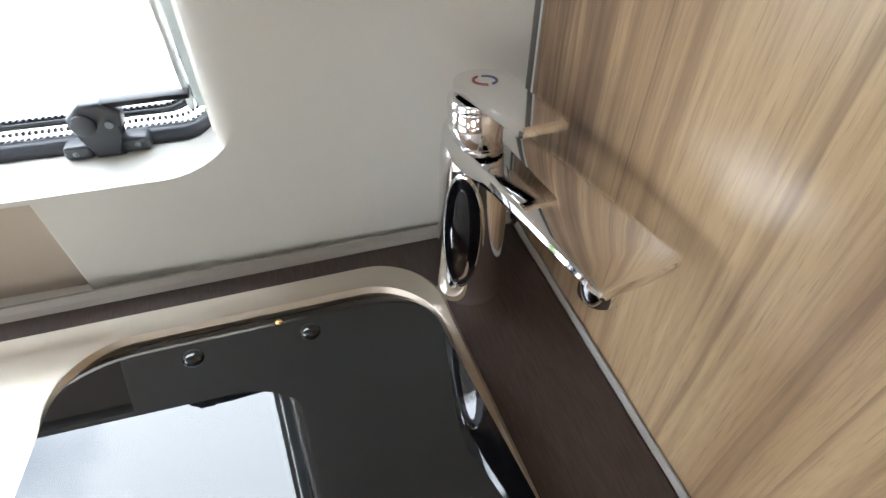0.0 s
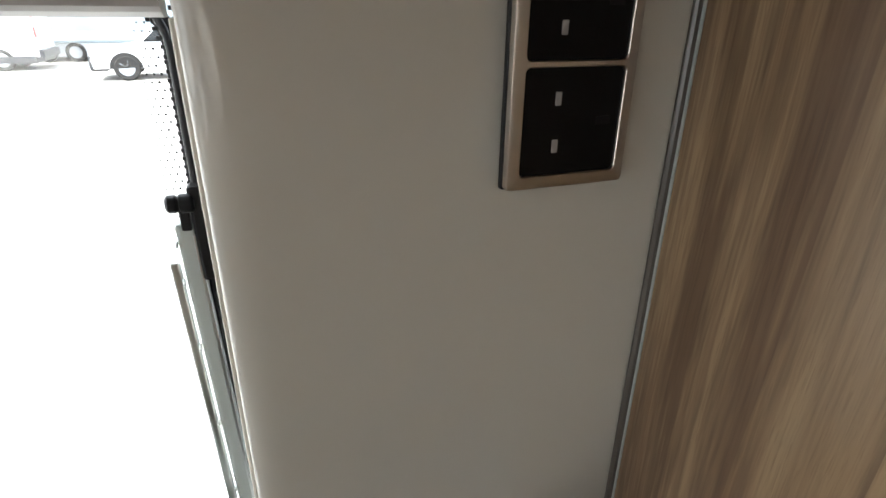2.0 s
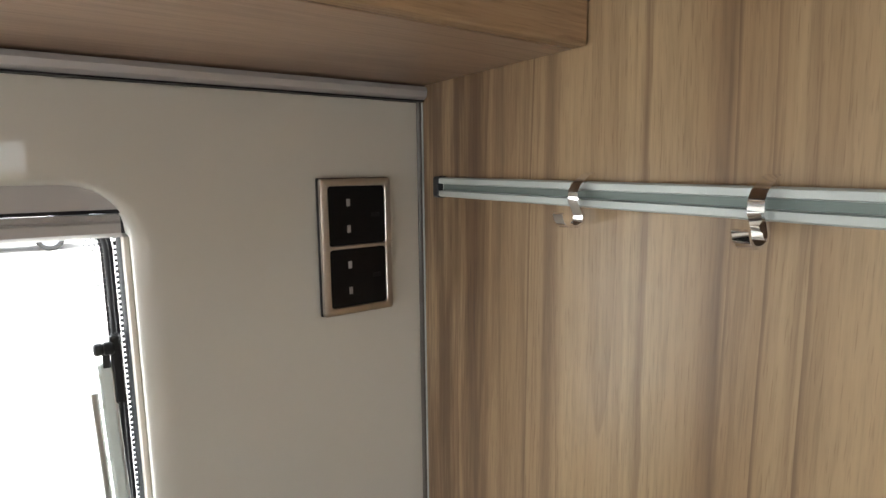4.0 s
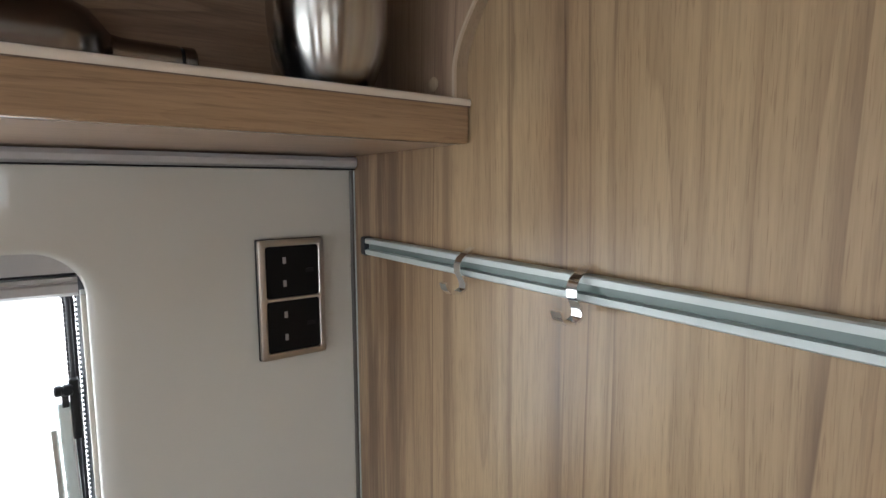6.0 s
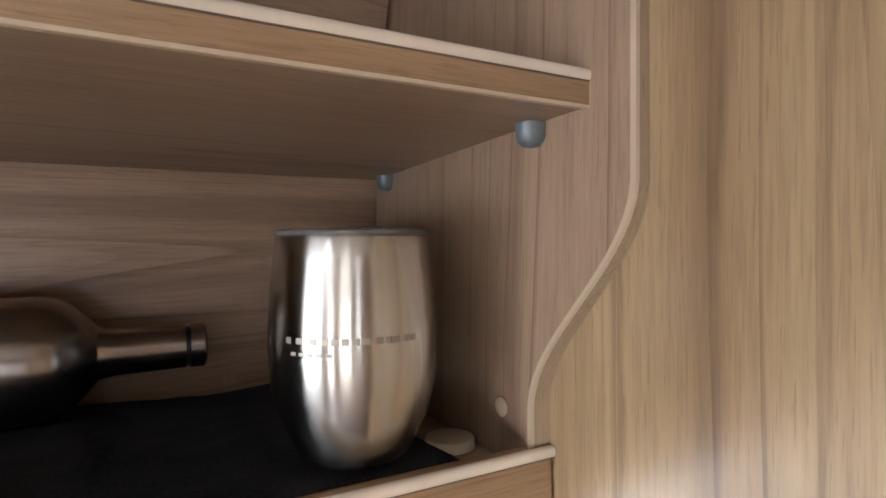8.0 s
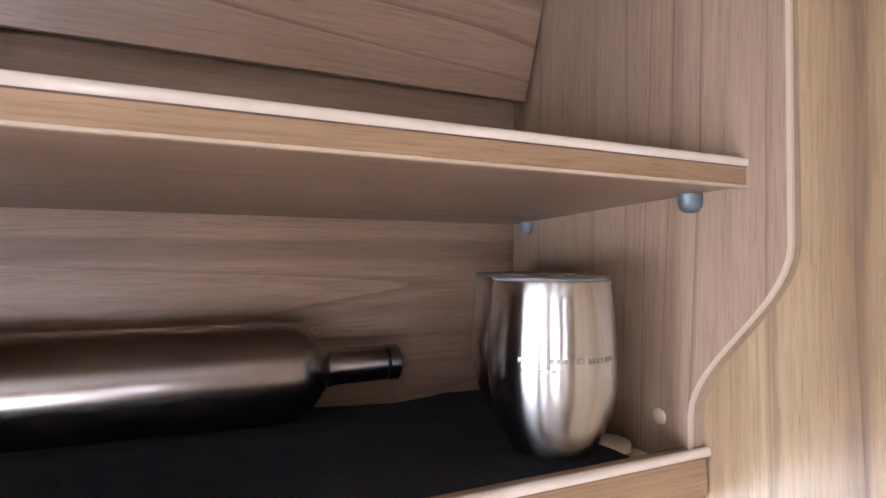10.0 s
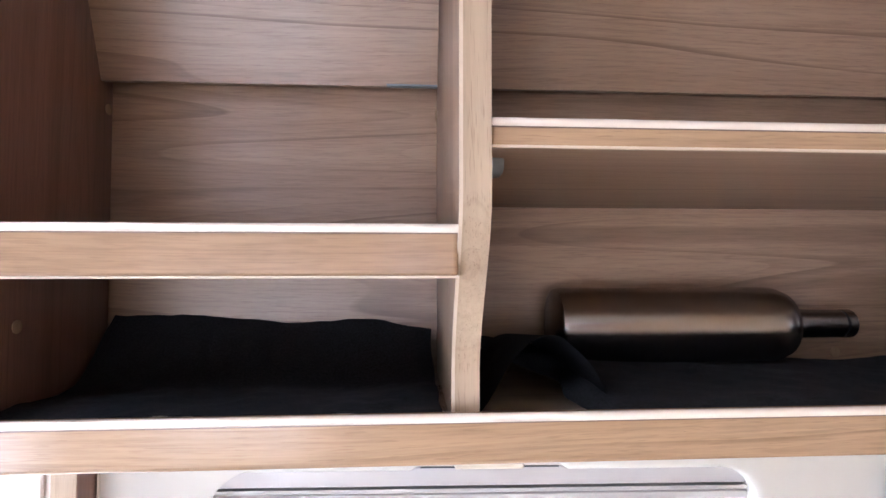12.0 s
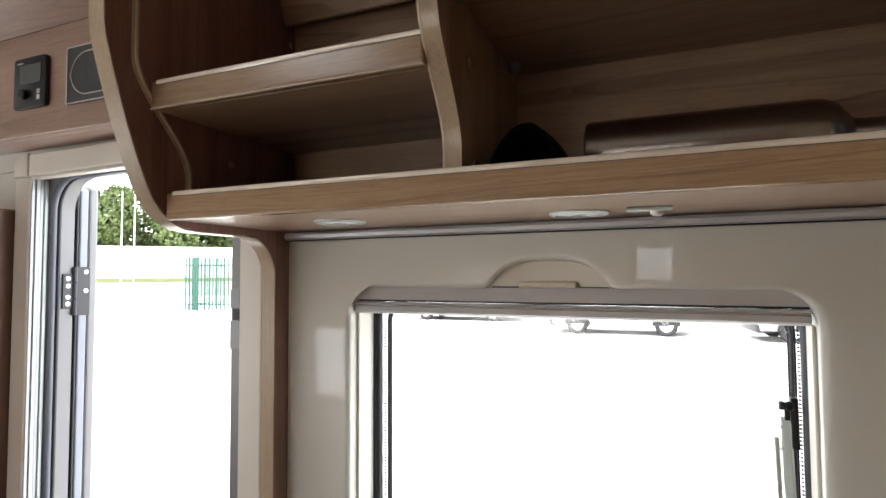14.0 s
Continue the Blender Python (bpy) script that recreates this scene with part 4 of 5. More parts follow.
def locker():
    t = thing("overhead_locker", (-0.45, 0.0, 1.478), "oak-look overhead locker standing open, with curved dividers and shelves", "locker")
    def edging(y, top, x0, x1, parent):
        """A rounded pale bead along the top of a rail."""
        prof = [(y - 0.0006, top - 0.0042), (y - 0.0013, top - 0.0030), (y - 0.0014, top - 0.0012), (y - 0.0009, top + 0.0003), (y + 0.0002, top + 0.0011), (y + 0.0020, top + 0.0014), (y + 0.0030, top + 0.0008), (y + 0.0030, top - 0.0042)]
        part("edging", prism(prof, 0, x0, x1), EDGING, parent, "rounded glossy pale edging", smooth=50)
        part("groove", box(x0, x1, y - 0.0004, y + 0.0020, top - 0.0050, top - 0.0043), GROOVE, parent)

    # bottom board and front rail
    part("bottom_board", box(-0.9065, -0.001, -0.180, BACK - 0.003, 1.490, 1.506, 0.0008), WOOD_X, t)
    part("front_rail", box(-0.9065, -0.001, -0.193, -0.1805, 1.4895, 1.521, 0.0028, 3), WOOD_LIP, t, "oak rail along the bottom shelf")
    edging(-0.1930, 1.5210, -0.8950, -0.001, t)
    # upper shelf of the right bay with its edge band
    s = part("upper_shelf", prism([(-0.222, 1.6872), (BACK - 0.003, 1.6800), (BACK - 0.003, 1.6955), (-0.222, 1.7025)], 0, -0.5505, -0.0050), WOOD_X, t)
    part("edge_band", box(-0.5505, -0.001, -0.2260, -0.2222, 1.6865, 1.7030, 0.0018, 3), WOOD_LIP, s, "oak edge band")
    edging(-0.2260, 1.7030, -0.5505, -0.0055, s)
    part("lower_bead", box(-0.5505, -0.001, -0.2267, -0.2235, 1.6858, 1.6876, 0.0004), PALE_BEAD, s, "fine pale bead")
    # shelf of the left bay with a deeper rail
    s = part("side_shelf", box(-0.8998, -0.5690, -0.208, BACK - 0.003, 1.6100, 1.6240, 0.0006), WOOD_X, t)
    part("edge_rail", box(-0.8998, -0.5690, -0.2205, -0.2082, 1.6095, 1.6400, 0.0028, 3), WOOD_LIP, s, "oak rail along the shelf")
    edging(-0.2205, 1.6400, -0.8900, -0.5690, s)
    part("lower_bead", box(-0.8998, -0.5690, -0.2212, -0.2180, 1.6088, 1.6104, 0.0004), PALE_BEAD, s, "fine pale bead")
    # curved sides
    def side(name, x0, x1, ylow, yhigh, z0, z1, zb, label=""):
        prof = [(BACK - 0.002, zb), (ylow, zb)] + scurve(ylow, yhigh, z0, z1, 14) + [(yhigh, TOP), (BACK - 0.002, TOP)]
        return part(name, prism(prof, 0, x0, x1, 0.0009), WOOD_RED_SHADE if name == "left_cheek" else WOOD_Z2, t, label, smooth=25)

    def band(parent, x0, x1, ylow, yhigh, z0, z1, zb):
        pts = [(ylow, zb)] + scurve(ylow, yhigh, z0, z1, 14) + [(yhigh, TOP)]
        prof = [(y - 0.0012, z) for y, z in pts] + [(y + 0.0008, z) for y, z in pts[::-1]]
        part("edge_band", prism(prof, 0, x0 - 0.0002, x1 + 0.0002), WOOD_EDGE, parent, "pale edge band", smooth=30)
        bx = x1 if x0 < -0.8 else x0
        prof = [(y - 0.0017, z) for y, z in pts] + [(y + 0.0012, z) for y, z in pts[::-1]]
        part("bead", prism(prof, 0, bx - 0.0012, bx + 0.0010), PALE_BEAD, parent, "fine pale bead", smooth=30)

    d = side("divider", -0.5685, -0.5510, -0.174, -0.231, 1.542, 1.662, 1.5065, "curved upright divider")
    band(d, -0.5685, -0.5510, -0.174, -0.231, 1.542, 1.662, 1.5065)
    # the wall cheek thins towards the top
    def thinned(ob):
        for v in ob.data.vertices:
            if v.co.x + BASE[ob.name].x < -0.006:
                v.co.x += 0.0060 * min(max((v.co.z + BASE[ob.name].z - 1.54) / 0.16, 0.0), 1.0)
        return ob

    c = side("right_cheek", -0.0120, -0.0005, -0.188, -0.252, 1.5425, 1.652, 1.5065, "thin curved cheek on the wall panel")
    band(c, -0.0120, -0.0005, -0.188, -0.252, 1.5425, 1.652, 1.5065)
    for ob in (c, *c.children):
        thinned(ob)
    c = side("left_cheek", -0.9073, -0.9000, -0.164, -0.238, 1.540, 1.665, 1.5065, "curved cheek inside the end panel")
    band(c, -0.9073, -0.9000, -0.164, -0.238, 1.540, 1.665, 1.5065)
    # end panel running down into a post
    front = [(-0.269, TOP), (-0.269, 1.705), (-0.2685, 1.690), (-0.2655, 1.672), (-0.2585, 1.647), (-0.248, 1.612), (-0.238, 1.582), (-0.227, 1.553), (-0.216, 1.527), (-0.208, 1.513), (-0.197, 1.499), (-0.182, 1.488), (-0.165, 1.482), (-0.145, 1.480), (-0.066, 1.480)]
    for k in range(1, 11):
        a = radians(90 - 90 * k / 10)
        front.append((-0.060 + 0.058 * math.cos(a), 1.422 + 0.058 * math.sin(a)))
    front += [(-0.002, 0.0), (0.060, 0.0), (0.060, 1.480), (BACK - 0.002, 1.485), (BACK - 0.002, TOP)]
    e = part("end_panel", prism(front, 0, -0.9320, -0.9075, 0.002), WOOD_RED_SHADE, t, "oak end panel with a rounded foot and post", smooth=25)
    pts = front[:-4]
    bm = bmesh.new()
    rows = []
    for i, (y, z) in enumerate(pts):
        a, b = pts[max(i - 1, 0)], pts[min(i + 1, len(pts) - 1)]
        dv = Vector((b[0] - a[0], b[1] - a[1])).normalized()
        ny, nz = dv.y * 0.0013, -dv.x * 0.0013
        ny, nz = (ny, nz) if ny < 0 or (abs(ny) < 1e-6 and nz < 0) or nz < 0 else (-ny, -nz)
        rows.append([bm.verts.new((x, y + k * ny, z + k * nz)) for x, k in ((-0.9314, 1.0), (-0.9081, 1.0), (-0.9081, 0.25), (-0.9314, 0.25))])
    for a, b in zip(rows, rows[1:]):
        for i in range(4):
            q = (i + 1) % 4
            bm.faces.new((a[i], a[q], b[q], b[i]))
    bm.faces.new(rows[0])
    bm.faces.new(rows[-1])
    part("edge_band", bm, WOOD_EDGE, e, "pale edge band", smooth=30)
    # boards at the back
    part("back_board", box(-0.9065, -0.0040, BACK, BACK + 0.006, 1.4905, 1.86), WOOD_X2, t)
    up = prism([(0.006, 1.800), (0.012, 1.800), (-0.046, TOP), (-0.052, TOP)], 0, -0.5505, -0.0095)
    part("upper_board", up, WOOD_X2, t, "slanting upper back board")
    up = prism([(0.006, 1.800), (0.012, 1.800), (-0.046, TOP), (-0.052, TOP)], 0, -0.8998, -0.5690)
    part("upper_board", up, WOOD_X2, t, "slanting upper back board")
    part("top_board", box(-0.9065, -0.001, -0.262, BACK, TOP, TOP + 0.015), WOOD_X2, t)
    # round covers over the lamp fixings
    part("fixing_cover", lathe([(0.0148, 0.0), (0.0148, 0.0046), (0.0138, 0.0058), (0.0, 0.0064)], 28, pose(-0.0270, -0.1300, 1.5062, 0, 0, 0)), IVORY, t, "round pale cover cap on the shelf", smooth=40)
    # shelf studs
    stud = [(0.0078, 0.0), (0.0078, 0.0055), (0.0068, 0.0090), (0.0044, 0.0115), (0.0, 0.0124)]
    for x, ys in ((-0.0125, (-0.190, 0.000)), (-0.5440, (-0.190, -0.010))):
        for y in ys:
            part("shelf_stud", lathe(stud, 20, pose(x, y, 1.6868 - 0.029 * (y + 0.222), 180, 0, 0)), STUD, t, "grey domed shelf stud", smooth=50)
            part("shelf_stud", lathe([(0.0055, 0.0), (0.0055, 0.003), (0.004, 0.0055), (0.0, 0.006)], 18, pose(x, y, 1.7022 - 0.028 * (y + 0.222), 0, 0, 0)), STUD, t, smooth=50)
    for x, y, z, dx in ((-0.0122, -0.163, 1.536, -90), (-0.5508, -0.150, 1.632, 90), (-0.8998, -0.10, 1.570, 90), (-0.8998, 0.020, 1.775, 90), (-0.5687, 0.020, 1.775, -90)):
        part("screw_cap", lathe([(0.0055, 0.0), (0.0055, 0.0008), (0.0045, 0.0016), (0.0, 0.0018)], 16, pose(x, y, z, 0, dx, 0)), WOOD_EDGE, t, "pale screw cap", smooth=50)
    part("screw_cap", lathe([(0.0055, 0.0), (0.0055, 0.0012), (0.0, 0.0022)], 16, pose(-0.1305, BACK - 0.0002, 1.5235, 90, 0, 0)), WOOD_EDGE, t, smooth=50)
    part("cover_disc", lathe([(0.0120, 0.0), (0.0120, 0.0020), (0.0, 0.0026)], 24, pose(-0.5508, -0.135, 1.527, 0, 90, 0)), WOOD_EDGE, t, "round wooden cover disc", smooth=40)
    part("bracket", box(-0.6205, -0.5695, 0.000, 0.006, 1.7985, 1.8005), STUD, t)
    # the flap that closes the front, raised
    flap = prism([(-0.266, 1.930), (-0.275, 1.915), (-0.640, 1.940), (-0.642, 1.957), (-0.30, 1.945)], 0, -0.904, -0.002, 0.002)
    part("flap", flap, WOOD_X, t, "raised locker flap")
    return t


locker()

strip = thing("light_strip", (-0.445, -0.006, 1.478), "slim grey light strip under the locker", "light strip")
part("profile", prism([(-0.0005, 1.4775), (-0.010, 1.4775), (-0.0145, 1.480), (-0.0155, 1.4845), (-0.0140, 1.4885), (-0.0005, 1.4890)], 0, -0.9060, -0.001), shader("grey_strip", (0.50, 0.50, 0.52), 0.35, 0.4), strip, smooth=30)
part("shadow_gap", box(-0.906, -0.001, -0.010, -0.0005, 1.4762, 1.4774), BLACK, strip)

askew(strip)


def spot(x, y):
    t = thing("spotlight", (x, y, 1.4898), "flush round chrome spotlight under the locker", "spotlight", "spotlights under the locker")
    down = pose(x, y, 1.4898, 180, 0, 0)
    part("ring", lathe([(0.031, 0.0), (0.031, 0.0012), (0.029, 0.0028), (0.0245, 0.0030), (0.0235, 0.0016), (0.0235, 0.0)], 36, down), ALU_MATT, t, smooth=40)
    part("lens", lathe([(0.0233, 0.0), (0.0233, 0.0014), (0.012, 0.0022), (0.0, 0.0024)], 30, down), shader("frosted_lens", (0.7, 0.7, 0.68), 0.3), t, "pale frosted lens", smooth=60)
    part("bulb_cap", lathe([(0.008, 0.002), (0.008, 0.0034), (0.0, 0.0040)], 18, down), CHROME, t, smooth=50)
    return t


s1 = spot(-0.738, -0.092)
copy_thing(s1, Matrix.Translation((-0.462, -0.062, 1.4898)))
clip = thing("push_catch", (-0.392, -0.085, 1.4898), "small grey push catch under the locker", "catch")
part("plate", box(-0.413, -0.371, -0.092, -0.078, 1.4862, 1.4897, 0.0012), ALU_MATT, clip)
part("button", lathe([(0.006, 0.0), (0.006, 0.003), (0.004, 0.005), (0.0, 0.0055)], 18, pose(-0.385, -0.085, 1.4862, 180, 0, 0)), WHITE, clip, smooth=50)


# ---------------- things on the shelf ----------------
def cloth(name, x0, x1, y0, y1, z, label, seed, rise=0.0, curl=0.0, thick=0.0, spread=0.0, climb=0.0):
    """A soft black mat with waves, a ragged front edge and a turned-up rear."""
    bm = bmesh.new()
    nx, ny = 70, 26
    grid = []
    for j in range(ny + 1):
        row = []
        for i in range(nx + 1):
            u, v = i / nx, j / ny
            x = x0 + (x1 - x0) * u
            y = y0 + (y1 - y0) * v
            ragged = 0.010 * noise.noise((u * 5 + seed, seed, 0)) + 0.004 * noise.noise((u * 23, seed, 1))
            y += ragged * (1 - v)
            x += 0.008 * noise.noise((v * 4, seed, 5)) * (abs(2 * u - 1) ** 4)
            h = 0.004 + 0.0035 * noise.noise((u * 6 + seed, v * 3, 2)) + 0.0015 * noise.noise((u * 20, v * 12, seed))
            h += rise * max(0.0, (v - 0.55) / 0.45) ** 1.5 * (1.09 - 0.26 * u + 0.16 * noise.noise((u * 4, 7.7, seed)))
            h += climb * v ** 2 * (1 - u) ** 5
            h += curl * math.exp(-((u - 0.09) / 0.07) ** 2) * (0.35 + 0.65 * v)
            x -= spread * max(0.0, (v - 0.55) / 0.45) * (1 - u) ** 3
            e = min(1.0, min(v / 0.10, u / 0.05, (1 - u) / 0.05))
            h += thick * e * (2 - e)
            row.append(bm.verts.new((x, y, z + max(h, 0.0015))))
        grid.append(row)
    for j in range(ny):
        for i in range(nx):
            bm.faces.new((grid[j][i], grid[j][i + 1], grid[j + 1][i + 1], grid[j + 1][i]))
    ret = bmesh.ops.extrude_face_region(bm, geom=list(bm.faces))
    low = [v for v in ret["geom"] if isinstance(v, bmesh.types.BMVert)]
    bmesh.ops.translate(bm, verts=low, vec=(0, 0, -0.0014))
    # loose fibres along the front and side edges
    rnd = random.Random(int(seed * 10))
    edge = [grid[0][i].co.copy() for i in range(nx + 1)] + [grid[j][nx].co.copy() for j in range(ny // 2)]
    for p in edge:
        for _ in range(7):
            c = p + Vector((rnd.uniform(-0.003, 0.003), rnd.uniform(-0.001, 0.002), -0.0005))
            a = rnd.uniform(-2.6, -0.5) if p.x < x1 - 0.01 else rnd.uniform(-2.0, 0.6)
            r = rnd.uniform(0.0015, 0.0055)
            tip = c + Vector((math.cos(a) * r, math.sin(a) * r, rnd.uniform(-0.002, 0.0008)))
            w = Vector((-math.sin(a), math.cos(a), 0)) * 0.00035
            bm.faces.new([bm.verts.new(v) for v in (c - w, c + w, tip)])
    ob = solo(name, bm, FELT, label, "mat", "mats on the shelf", smooth=60, origin=((x0 + x1) / 2, (y0 + y1) / 2, z))
    return ob


cloth("felt_mat", -0.894, -0.574, -0.140, 0.034, 1.5062, "black felt mat lying wavy on the bottom shelf", 1.0, rise=0.058)
cloth("felt_mat", -0.470, -0.041, -0.184, 0.010, 1.5062, "black felt mat lying under the bottle and tumblers", 4.0, rise=0.0, thick=0.0105, spread=0.078, climb=0.034)
arch_rows = []
bm = bmesh.new()
for k in range(23):
    s = -1 + 2 * k / 22
    row = []
    for j in range(11):
        y = -0.152 + 0.165 * j / 10
        h = (0.058 - 0.018 * j / 10) * (1 - abs(s) ** 2.3) ** 1.15
        x = -0.496 + 0.052 * s * (1 - 0.25 * (1 - abs(s))) + 0.003 * noise.noise((k * 0.3, j * 0.5, 3))
        row.append(bm.verts.new((x, y + 0.006 * s * s, 1.5085 + h)))
    arch_rows.append(row)
for p, q in zip(arch_rows, arch_rows[1:]):
    for j in range(10):
        bm.faces.new((p[j], p[j + 1], q[j + 1], q[j]))
bmesh.ops.solidify(bm, geom=list(bm.faces), thickness=0.0016)
solo("felt_strap", bm, FELT, "black felt strip arched up at the end of the mat", "strap", smooth=40, origin=(-0.497, -0.07, 1.5075))


def tumbler(cx, cy, z, marked):
    t = thing("tumbler", (cx, cy, z), "brushed steel stemless tumbler with a clear lid", "tumbler", "tumblers on the shelf")
    prof = [(0.0, 0.0), (0.023, 0.0), (0.0268, 0.0015), (0.0315, 0.010), (0.0372, 0.024), (0.0408, 0.042), (0.0418, 0.056), (0.0418, 0.070), (0.0405, 0.090), (0.0390, 0.106), (0.0382, 0.1165), (0.0377, 0.1175), (0.0367, 0.1165), (0.0362, 0.110), (0.0, 0.110)]
    prof = [(r, h * 0.92) for r, h in prof]
    b = part("body", lathe(prof, 56, Matrix.Translation((cx, cy, z))), STEEL_CUP, t, smooth=40)
    lid = part("lid", lathe([(0.0361, 0.1105), (0.0365, 0.1170), (0.0385, 0.1178), (0.0385, 0.1195), (0.0365, 0.1205), (0.029, 0.1185), (0.0, 0.1180)], 48, Matrix.Translation((cx, cy, z - 0.0092))), LID_PLASTIC, t, "clear plastic lid", smooth=40)
    part("slider", box(cx - 0.010, cx + 0.012, cy - 0.012, cy + 0.010, z + 0.1090, z + 0.1128, 0.0015), LID_PLASTIC, lid)
    if not marked:
        return
    # engraved line: bars in place of a company name
    def bar(a0, a1, h0, h1, mat):
        bm = bmesh.new()
        vs = []
        for s in (0, 0.5, 1):
            a = radians(-104 + a0 + (a1 - a0) * s)
            vs.append([bm.verts.new((cx + 0.04197 * math.cos(a), cy + 0.04197 * math.sin(a), z + h)) for h in (h0, h1)])
        for p, q in zip(vs, vs[1:]):
            bm.faces.new((p[0], p[1], q[1], q[0]))
        part("engraved_bar", bm, mat, b, "faint engraved bar")

    x = -50.0
    etched = shader("engraved_steel", (0.38, 0.35, 0.30), 0.50, 0.9)
    for wd in (7, 3, 9, 3, 8, 3, 6, 8, 7, 3, 5, 8, 3, 7, 5, 8, 3, 6, 7):
        if wd > 3:
            bar(x, x + wd * 0.60, 0.0608, 0.0636, etched)
        x += wd * 0.80
    for x in range(-46, -16, 6):
        bar(x, x + 4, 0.0556, 0.0572, etched)


tumbler(-0.0915, -0.148, 1.5220, True)
tumbler(-0.0605, -0.066, 1.5220, False)


def bottle():
    t = thing("bottle", (-0.30, -0.012, 1.520), "dark brushed steel bottle lying on the felt mat", "bottle")
    m = pose(-0.458, -0.016, 1.5590, 0, 90.0, 0.6)
    prof = [(0.0, 0.0), (0.0325, 0.0), (0.0360, 0.002), (0.0370, 0.006), (0.0370, 0.215), (0.0362, 0.224), (0.0320, 0.234), (0.0220, 0.243), (0.0160, 0.248), (0.0145, 0.256), (0.0140, 0.296)]
    part("body", lathe(prof, 48, m), STEEL_BOTTLE, t, smooth=30)
    part("ring", lathe([(0.0132, 0.2958), (0.0132, 0.2985)], 40, m), BLACK, t, "black gap ring")
    part("cap", lathe([(0.0130, 0.2984), (0.0143, 0.2988), (0.0143, 0.307), (0.0128, 0.3085), (0.0, 0.3085)], 40, m), STEEL_BOTTLE, t, smooth=30)


bottle()

# ---------------- door and its surroundings ----------------
TRACK = shader("satin_track", (0.36, 0.37, 0.40), 0.38, 0.6)
DX0, DX1, DZ = -1.530, -1.004, 1.640


def door():
    d = thing("door_1", ((DX0 + DX1) / 2, 0.03, 0.0), "open caravan entrance door with a cream frame and grey jambs", "door", kind="structure")
    w = 0.042
    liner_grey = shader("grey_liner", (0.20, 0.20, 0.21), 0.35, 0.1)
    seal_grey = shader("blue_grey_seal", (0.10, 0.11, 0.135), 0.4)
    x0, zt, r = DX0 - 0.001, DZ - 0.012, 0.070

    def arch(dx, y):
        """Up the hinge side, round the corner and along the top."""
        left, rr = x0 + dx, r - dx
        pts = [(left, y, 0.01), (left, y, 0.8)]
        for k in range(15):
            a = radians(180 - 90 * k / 14)
            pts.append((left + rr + rr * math.cos(a), y, zt - dx - rr + rr * math.sin(a)))
        return pts + [(-1.25, y, zt - dx), (DX1 - 0.024, y, zt - dx)]

    part("frame_side", box(DX0 - w - 0.017, DX0 - 0.0085, -0.022, -0.0005, 0.0, DZ - 0.0172, 0.004, 3), PLASTIC_CREAM, d, "cream frame")
    part("frame_side", box(DX1 + 0.001, DX1 + w + 0.004, -0.006, -0.0005, 0.0, DZ + 0.004, 0.002, 3), PLASTIC_CREAM, d, "cream frame")
    cx, cz, cr = DX0 - w - 0.018, DZ + 0.030, 0.022
    corner = [(DX0 - 0.0150, DZ - 0.0168), (DX0 - 0.0150, cz), (cx + cr, cz)] + [(cx + cr + cr * math.cos(radians(a)), cz - cr + cr * math.sin(radians(a))) for a in range(105, 181, 15)] + [(cx, DZ - 0.0168)]
    part("frame_corner", prism(corner, 1, -0.0245, -0.0005, 0.003, seg=3), PLASTIC_CREAM, d, "rounded cream corner piece", smooth=35)
    part("frame_top", box(DX0 - 0.0146, DX1 + w, -0.0225, -0.0005, DZ - 0.0165, DZ + 0.0285, 0.004, 3), PLASTIC_CREAM, d, "cream frame")
    part("frame_lip", box(DX0 - 0.0080, DX1 + 0.0008, -0.0190, -0.0010, DZ - 0.0210, DZ - 0.0168, 0.001), PLASTIC_CREAM, d)
    # screen tracks
    for y, mat, dx in ((-0.0195, TRACK, -0.006), (-0.0120, ALU_MATT, -0.003), (-0.0045, TRACK, -0.005), (0.0030, ALU_MATT, -0.002)):
        part("screen_track", box(DX0 - 0.0083, DX0 + dx, y, y + 0.0068, 0.0, DZ - 0.0215, 0.001), mat, d, "upright metal screen track")
    part("screen_track", box(DX0, DX1, 0.0, 0.008, DZ - 0.008, DZ + 0.004, 0.001), ALU_MATT, d)
    # jambs with a rounded corner, lined and sealed
    part("jamb", box(DX0 - 0.02, x0 - 0.0022, 0.011, 0.060, 0.0, DZ, 0.001), liner_grey, d, "grey metal jamb")
    part("jamb", box(DX1 - 0.022, DX1 + 0.02, 0.0, 0.060, 0.0, DZ, 0.002), liner_grey, d, "grey metal jamb")
    part("jamb_top", box(DX0, DX1, 0.011, 0.060, zt + 0.0022, DZ + 0.004, 0.001), liner_grey, d)
    fill = [(x0 - 0.0021, zt + 0.0021)] + [(p[0] - 0.0018, p[2] + 0.0018) for p in arch(0.0, 0.0)[2:17]][::-1]
    part("corner_fillet", prism(fill, 1, 0.012, 0.058), liner_grey, d)
    flat = [(-0.0015, -0.0135), (0.0015, -0.0135), (0.0015, 0.0135), (-0.0015, 0.0135)]
    part("liner", sweep(arch(0.0, 0.0465), flat, up=(0, 1, 0)), liner_grey, d, "pale grey liner with a rounded corner", smooth=40)
    part("jamb_seal", sweep(arch(0.002, 0.0175), circle(0.0070, 10), up=(0, 1, 0)), seal_grey, d, "dark rubber seal", smooth=50)
    part("jamb_seal", sweep(arch(0.003, 0.0285), circle(0.0042, 8), up=(0, 1, 0)), RUBBER, d, "dark rubber seal", smooth=50)
    # hinge
    hz, hx = 1.400, x0 + 0.0022
    h = part("hinge", box(hx, hx + 0.003, 0.0375, 0.0570, hz - 0.042, hz + 0.030, 0.001), GREY_PLASTIC, d, "dark grey hinge with steel screws")
